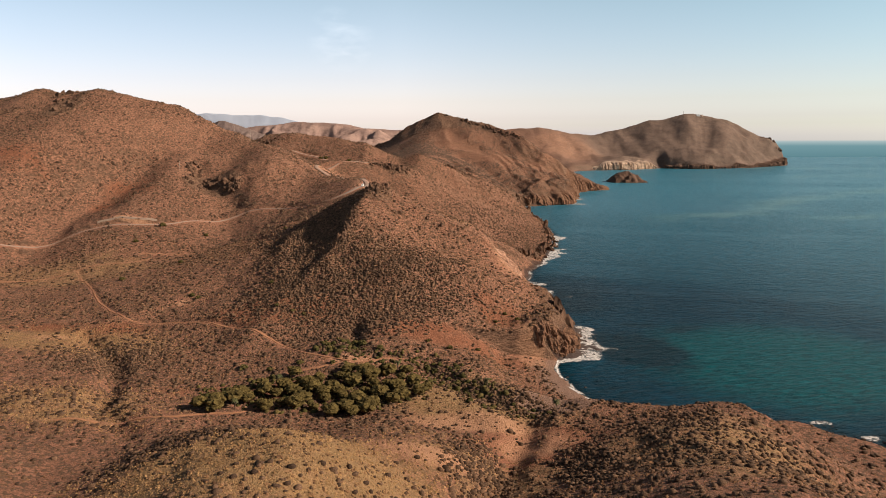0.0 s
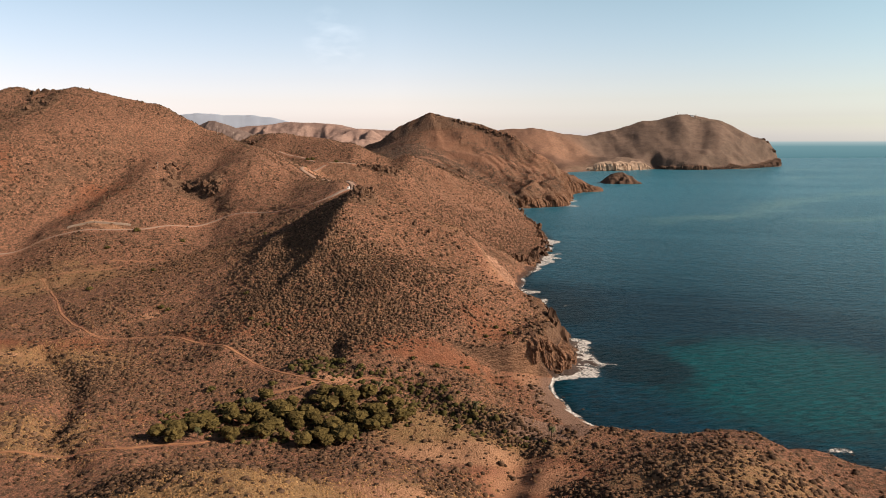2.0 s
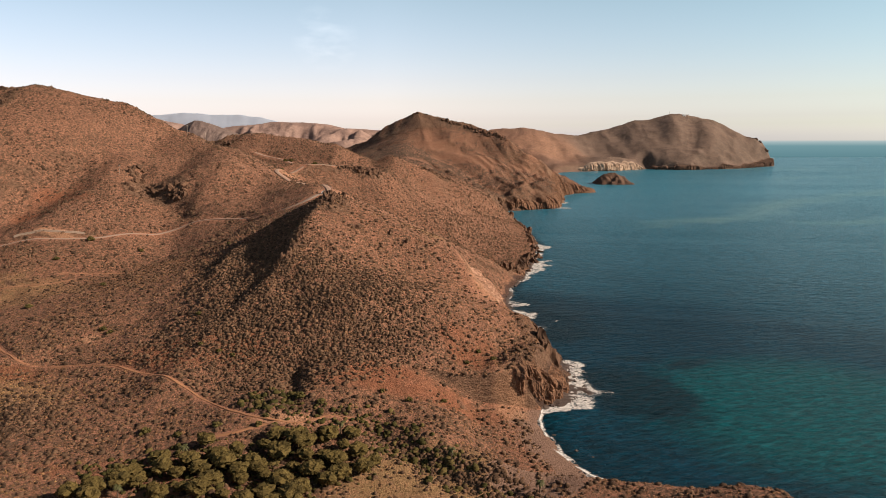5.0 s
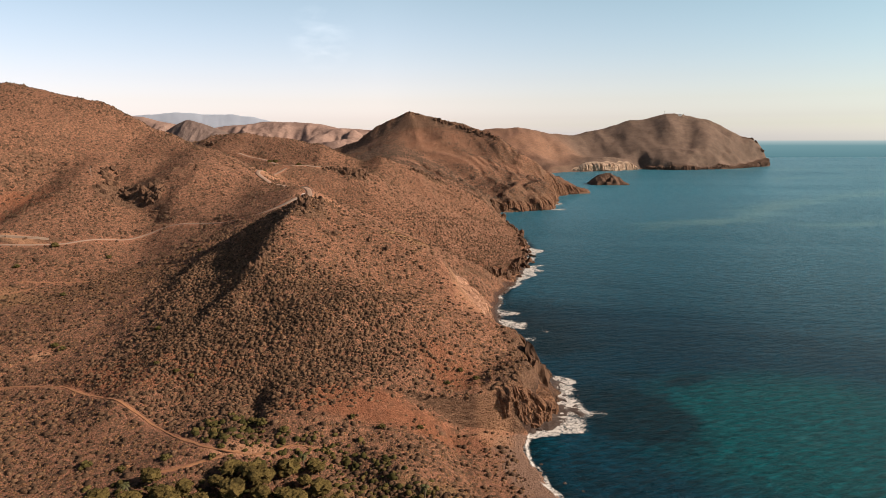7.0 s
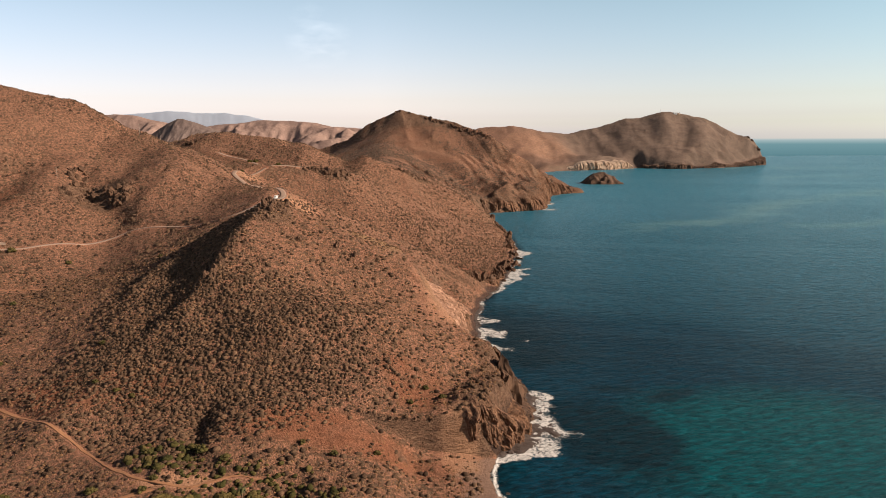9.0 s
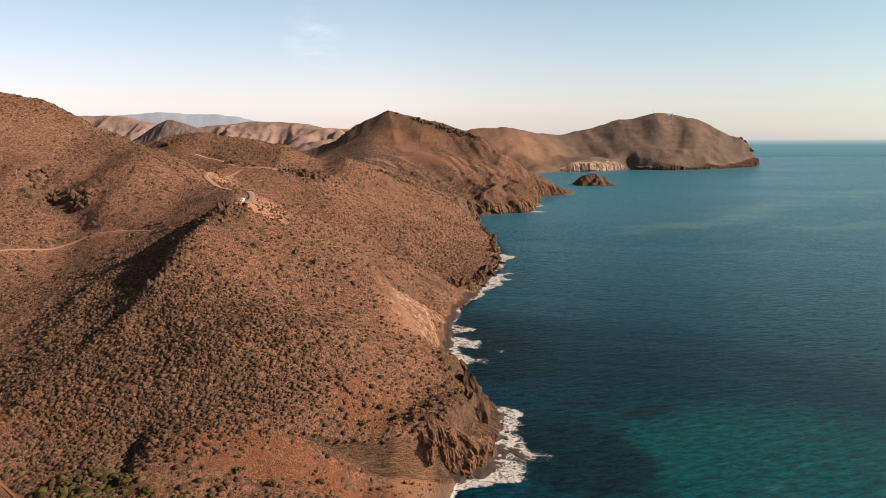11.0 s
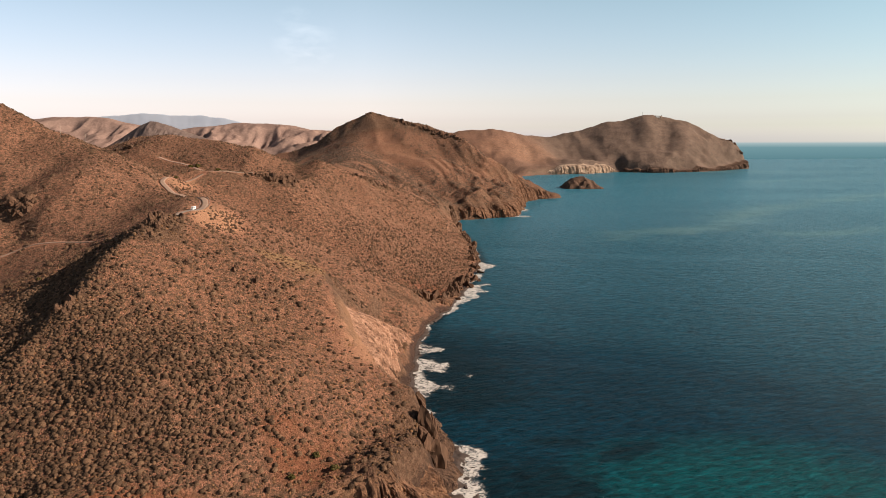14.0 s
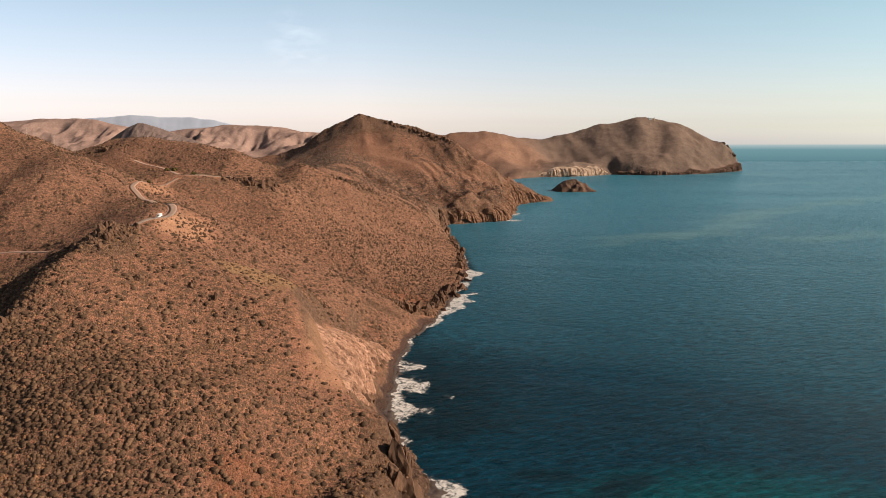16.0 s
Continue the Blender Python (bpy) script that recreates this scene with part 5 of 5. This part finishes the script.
def plant():
    rng = random.Random(5)
    kinds = [pine(k) for k in range(4)]
    spots = [(-126, 329), (-119, 334), (-111, 338), (-103, 341), (-95, 338), (-96, 349), (-89, 345), (-88, 356), (-81, 350), (-79, 361), (-74, 341), (-71, 352), (-70, 364), (-64, 343), (-62, 356),
             (-60, 369), (-55, 333), (-53, 347), (-51, 361), (-46, 327), (-45, 340), (-43, 353), (-42, 368), (-36, 335), (-35, 348), (-33, 378), (-28, 342), (-26, 356), (-24, 370), (-17, 362),
             (-101, 357), (-85, 370), (-14, 350), (-116, 327), (-66, 333), (-38, 361), (-20, 380), (-92, 333), (-84, 338), (-76, 333), (-57, 326), (-58, 351), (-48, 333), (-66, 349), (-75, 356), (-40, 330), (-31, 362), (-47, 374), (-54, 376), (-108, 347), (-22, 346), (-9, 356)]
    xs, ys = np.array([p[0] for p in spots], float), np.array([p[1] for p in spots], float)
    zs = height(xs, ys)[0]
    for k, (x, y, z) in enumerate(zip(xs, ys, zs)):
        s = rng.uniform(0.9, 1.6)
        m = pose(x + rng.uniform(-1.5, 1.5), y + rng.uniform(-1.5, 1.5), z, 0, 0, rng.uniform(0, 360))
        if k < 4:
            kinds[k].matrix_basis = m
            kinds[k].scale = (s, s, s * 0.78)
        else:
            c = copy_thing(kinds[k % 4], m)
            c.scale = (s * rng.uniform(0.9, 1.15), s, s * rng.uniform(0.62, 0.85))
    for k, (x, y, tall, label) in enumerate([(-108, 333, 4.6, "date palm at the edge of the pine grove"), (-27, 383, 5.5, "date palm rising out of the pines"), (24, 360, 6.2, "tall date palm in the dark thicket"),
                                             (59, 338, 5.0, "lone dark palm at the head of the beach"), (-92, 362, 5.0, "date palm half hidden among the pines")]):
        palm(70 + k, tall, label).location = (x, y, ground_at(x, y))
    first = None
    for k, (x, y, s) in enumerate([(-286, 688, 2.0), (-244, 693, 1.6), (-128, 495, 1.2), (-119, 386, 1.6), (-102, 381, 1.3), (-85, 386, 1.3), (-51, 412, 1.7), (-73, 411, 1.3), (-66, 386, 1.2), (-56, 415, 1.5),
                                   (-39, 405, 1.4), (-64, 393, 1.1), (-141, 1026, 2.2), (-190, 1112, 2.6), (-197, 1108, 2.0), (-178, 992, 1.6), (-190, 500, 1.4), (-184, 496, 1.2), (-96, 452, 1.1), (-104, 455, 1.0),
                                   (-116, 460, 1.0), (4, 413, 1.1), (-10, 418, 1.0), (22, 420, 1.0), (-270, 560, 1.6), (-236, 600, 1.5), (-300, 655, 1.5), (-150, 640, 1.2), (52, 462, 1.1), (44, 470, 1.1), (36, 456, 1.0)]):
        m = pose(x, y, ground_at(x, y), 0, 0, k * 77)
        if first is None:
            first = bush(9)
            first.matrix_basis = m
            first.scale = (s, s, s)
        else:
            copy_thing(first, m).scale = (s * 1.15, s, s * 0.9)


plant()


# ---- road things ----
WHITE_PAINT = mottled("white_paint", (0.66, 0.65, 0.62), (0.80, 0.79, 0.76), 1.5, 0.4, 0, 0, 0, 0.5)
DARK_GLASS = mottled("dark_glass", (0.012, 0.014, 0.016), (0.02, 0.022, 0.025), 2.0, 0.08, 0, 0, 0, 0.6)
RUBBER = mottled("tyre_rubber", (0.015, 0.015, 0.015), (0.03, 0.03, 0.03), 8.0, 0.9)
STEEL = mottled("dull_steel", (0.20, 0.185, 0.17), (0.30, 0.28, 0.26), 2.0, 0.6, 0, 0.5)
CONCRETE = mottled("weathered_concrete", (0.28, 0.20, 0.145), (0.46, 0.345, 0.26), 0.8, 0.95, 0.05)
WOOD = mottled("grey_pole_wood", (0.30, 0.24, 0.19), (0.46, 0.38, 0.31), 3.0, 0.9, 0.02)
RED_PAINT = mottled("red_glass_lamp", (0.30, 0.02, 0.015), (0.36, 0.03, 0.02), 4.0, 0.3)


def block(bm, x0, x1, y0, y1, z0, z1, bevel=0.0):
    made = bmesh.ops.create_cube(bm, size=1.0)["verts"]
    for v in made:
        v.co = Vector((x0 + (v.co.x + 0.5) * (x1 - x0), y0 + (v.co.y + 0.5) * (y1 - y0), z0 + (v.co.z + 0.5) * (z1 - z0)))
    if bevel:
        bmesh.ops.bevel(bm, geom=[e for e in bm.edges if e.verts[0] in made], offset=bevel, segments=2, affect="EDGES", profile=0.6)


def camper_van():
    """A white camper van about 5.6 m long, along +y."""
    root = new("camper_van")
    tagged(root, "white camper van on the bend of the road", "van")
    bm = bmesh.new()
    side = [(-2.8, 0.45), (2.1, 0.45), (2.75, 0.55), (2.8, 1.05), (2.0, 1.35), (1.45, 2.05), (1.1, 2.62), (-2.65, 2.62), (-2.8, 2.3)]
    rings = [[bm.verts.new((x, y, z)) for y, z in side] for x in (-1.02, 1.02)]
    n = len(side)
    for k in range(n):
        bm.faces.new([rings[0][k], rings[1][k], rings[1][(k + 1) % n], rings[0][(k + 1) % n]])
    bm.faces.new(rings[0])
    bm.faces.new(rings[1][::-1])
    bmesh.ops.recalc_face_normals(bm, faces=bm.faces[:])
    bmesh.ops.bevel(bm, geom=bm.edges[:], offset=0.09, segments=2, affect="EDGES")
    body = part("body", finish("body", bm, WHITE_PAINT, False), root)
    g = bmesh.new()
    v = [g.verts.new(c) for c in ((-0.85, 1.98, 1.42), (0.85, 1.98, 1.42), (0.78, 1.50, 2.02), (-0.78, 1.50, 2.02))]
    g.faces.new(v)
    bmesh.ops.solidify(g, geom=g.faces[:], thickness=0.03)
    for w in g.verts:
        w.co += Vector((0, 0.05, 0.04))
    part("windscreen", finish("windscreen", g, DARK_GLASS, False), root)
    for x in (-1.03, 1.03):
        for y0, y1 in ((0.7, 1.45), (-1.2, 0.1)):
            g = bmesh.new()
            block(g, x - 0.02, x + 0.02, y0, y1, 1.45, 2.0, 0.01)
            part("side_window", finish("side_window", g, DARK_GLASS, False), root)
        for y in (1.75, -1.75):
            g = bmesh.new()
            bmesh.ops.create_cone(g, cap_ends=True, segments=18, radius1=0.36, radius2=0.36, depth=0.24, matrix=pose(x * 0.9, y, 0.36, 0, 90, 0))
            wheel = part("wheel", finish("wheel", g, RUBBER), root)
            g = bmesh.new()
            bmesh.ops.create_cone(g, cap_ends=True, segments=14, radius1=0.2, radius2=0.18, depth=0.26, matrix=pose(x * 0.905, y, 0.36, 0, 90, 0))
            part("rim", finish("rim", g, STEEL), wheel)
    for x in (-0.75, 0.75):
        g = bmesh.new()
        block(g, x - 0.16, x + 0.16, 2.74, 2.82, 0.8, 1.0, 0.02)
        part("headlight", finish("headlight", g, STEEL, False), root)
        g = bmesh.new()
        block(g, x - 0.08, x + 0.08, -2.84, -2.78, 0.8, 1.15, 0.02)
        part("tail_light", finish("tail_light", g, RED_PAINT, False), root)
    g = bmesh.new()
    block(g, -0.95, 0.95, 2.72, 2.88, 0.42, 0.66, 0.04)
    part("bumper", finish("bumper", g, STEEL, False), root)
    return root


def on_way(way, share):
    """Place, height and heading at a share of a way."""
    line = PATHS[way][1]
    k = share * (len(line) - 1)
    i = min(int(k), len(line) - 2)
    p = line[i] + (line[i + 1] - line[i]) * (k - i)
    d = line[i + 1] - line[i]
    return p, math.degrees(math.atan2(-d[0], d[1])), d


def share_near(way, x, y):
    line = PATHS[way][1]
    return float(np.argmin(np.hypot(line[:, 0] - x, line[:, 1] - y))) / (len(line) - 1)


van_at, van_turn, van_way = on_way(0, share_near(0, -88, 762))
van = camper_van()
side_step = Vector((van_way[1], -van_way[0], 0)).normalized() * -1.5
van.matrix_basis = pose(van_at[0] + side_step.x, van_at[1] + side_step.y, van_at[2] + 0.17, -3, 0, van_turn + 180)


def guard_rail(label, way, a, b, offset):
    """A steel rail on posts along one side of a way."""
    line = PATHS[way][1]
    i, j = int(a * (len(line) - 1)), int(b * (len(line) - 1))
    p = line[i:j + 1]
    t = np.gradient(p[:, :2], axis=0)
    t /= np.linalg.norm(t, axis=1)[:, None]
    q = np.column_stack([p[:, :2] + np.column_stack([t[:, 1], -t[:, 0]]) * offset, p[:, 2]])
    root = new("guard_rail")
    root.location = q[0]
    tagged(root, label, "guard rail")
    v, f = strip(q - q[0], 0.16, 0.0, [(-0.5, 0.45), (0.5, 0.50), (-0.1, 0.62), (0.5, 0.74), (-0.5, 0.80), (-0.7, 0.62), (-0.5, 0.45)])
    part("rail", mesh_of("rail", v, f, None, True, (STEEL,)), root)
    bm = bmesh.new()
    block(bm, -0.06, 0.06, -0.05, 0.05, -0.6, 0.7, 0.01)
    me = finish("post", bm, STEEL, False)
    for k in range(0, len(q)):
        part("post", me, root).location = q[k] - q[0]


bend = [share_near(0, *p) for p in ((-104, 727), (-114, 832))]
guard_rail("pale steel guard rail round the outside of the bend", 0, bend[0], bend[1], 3.6)
guard_rail("pale steel guard rail on the inside of the bend", 0, share_near(0, -86, 768), bend[1], -3.6)


def stone_wall(label, points, tall, thick):
    """A low retaining wall: a body with stones set along its face."""
    p = smooth_chain(points, 2.0) if len(points) > 2 else np.linspace(points[0], points[1], 20)
    z = height(p[:, 0], p[:, 1])[0]
    v, f = strip(np.column_stack([p, z]), thick, 0.0, [(-0.5, -0.8), (-0.5, tall * 0.9), (-0.3, tall), (0.3, tall), (0.5, tall * 0.9), (0.5, -0.8)])
    v[:, 2] += 0.25 * value_noise(v[:, 0] * 0.7, v[:, 1] * 0.7)
    me = mesh_of("retaining_wall", v, f, None, False, (CONCRETE,))
    tagged(new("retaining_wall", me), label, "wall", kind="structure")


stone_wall("low pale stone wall along the road cutting", [(-352, 686), (-330, 690), (-308, 694), (-296, 698)], 1.2, 1.2)
stone_wall("low pale stone edging at the lookout", [(-140, 1024), (-126, 1027), (-112, 1031)], 0.9, 0.6)


def utility_pole(x, y, tall):
    root = new("utility_pole")
    tagged(root, "slim pale wooden utility pole with a crossarm", "pole", "utility poles")
    bm = bmesh.new()
    tube(bm, (0, 0, -1), (0, 0, tall), 0.20, 0.14, 8)
    part("pole", finish("pole", bm, WOOD), root)
    bm = bmesh.new()
    block(bm, -0.9, 0.9, -0.07, 0.07, tall - 0.7, tall - 0.5, 0.02)
    part("crossarm", finish("crossarm", bm, WOOD, False), root)
    for k in (-0.8, 0.0, 0.8):
        bm = bmesh.new()
        tube(bm, (k, 0, tall - 0.5), (k, 0, tall - 0.25), 0.06, 0.03, 6)
        part("insulator", finish("insulator", bm, WHITE_PAINT), root)
    root.location = (x, y, ground_at(x, y))
    return root


for px, py, tall in ((-297, 985, 13), (-282, 1010, 12), (-322, 836, 11)):
    utility_pole(px, py, tall)


def lookout_hut():
    """A small stone shelter at the end of the lookout spur."""
    root = new("stone_hut")
    tagged(root, "small brown stone shelter at the lookout", "hut")
    bm = bmesh.new()
    block(bm, -2.2, 2.2, -1.6, 1.6, -0.6, 2.3, 0.06)
    part("wall", finish("wall", bm, ROCK, False), root)
    bm = bmesh.new()
    block(bm, -2.5, 2.5, -1.9, 1.9, 2.3, 2.55, 0.05)
    part("roof", finish("roof", bm, CONCRETE, False), root)
    bm = bmesh.new()
    block(bm, -0.5, 0.5, -1.66, -1.58, 0.0, 2.0, 0.01)
    part("door", finish("door", bm, BARK, False), root)
    root.location = (-104, 1032, ground_at(-104, 1032))


lookout_hut()


def lighthouse():
    """A squat tower with a lantern room beside a low keeper's house."""
    root = new("lighthouse")
    tagged(root, "squat lighthouse tower on top of the headland", "lighthouse")
    for nm, mat, z0, z1, r0, r1 in (("tower", CONCRETE, -6, 15, 4.6, 4.0), ("gallery", CONCRETE, 15, 16, 5.0, 5.0), ("lantern", DARK_GLASS, 16, 19.5, 2.4, 2.4), ("dome", STEEL, 19.5, 21.5, 2.6, 0.5)):
        bm = bmesh.new()
        tube(bm, (0, 0, z0), (0, 0, z1), r0, r1, 18)
        part(nm, finish(nm, bm, mat), root)
    root.location = (1388, 3690, ground_at(1388, 3690))
    root.scale = (0.62, 0.62, 0.62)
    house = new("keeper_house")
    tagged(house, "low pale house beside the lighthouse", "house")
    bm = bmesh.new()
    block(bm, -9, 9, -5, 5, -4, 5, 0.1)
    part("wall", finish("wall", bm, WHITE_PAINT, False), house)
    bm = bmesh.new()
    block(bm, -9.5, 9.5, -5.5, 5.5, 5, 5.8, 0.1)
    part("roof", finish("roof", bm, CONCRETE, False), house)
    house.location = (1368, 3690, ground_at(1368, 3690))
    mast = new("radio_mast")
    tagged(mast, "thin steel radio mast on the headland", "mast")
    bm = bmesh.new()
    tube(bm, (0, 0, -2), (0, 0, 18), 0.9, 0.5, 6)
    part("mast_tube", finish("mast_tube", bm, STEEL), mast)
    bm = bmesh.new()
    block(bm, -2.2, 2.2, -0.3, 0.3, 13, 13.6)
    part("antenna", finish("antenna", bm, STEEL, False), mast)
    mast.location = (1290, 3695, ground_at(1290, 3695))


lighthouse()
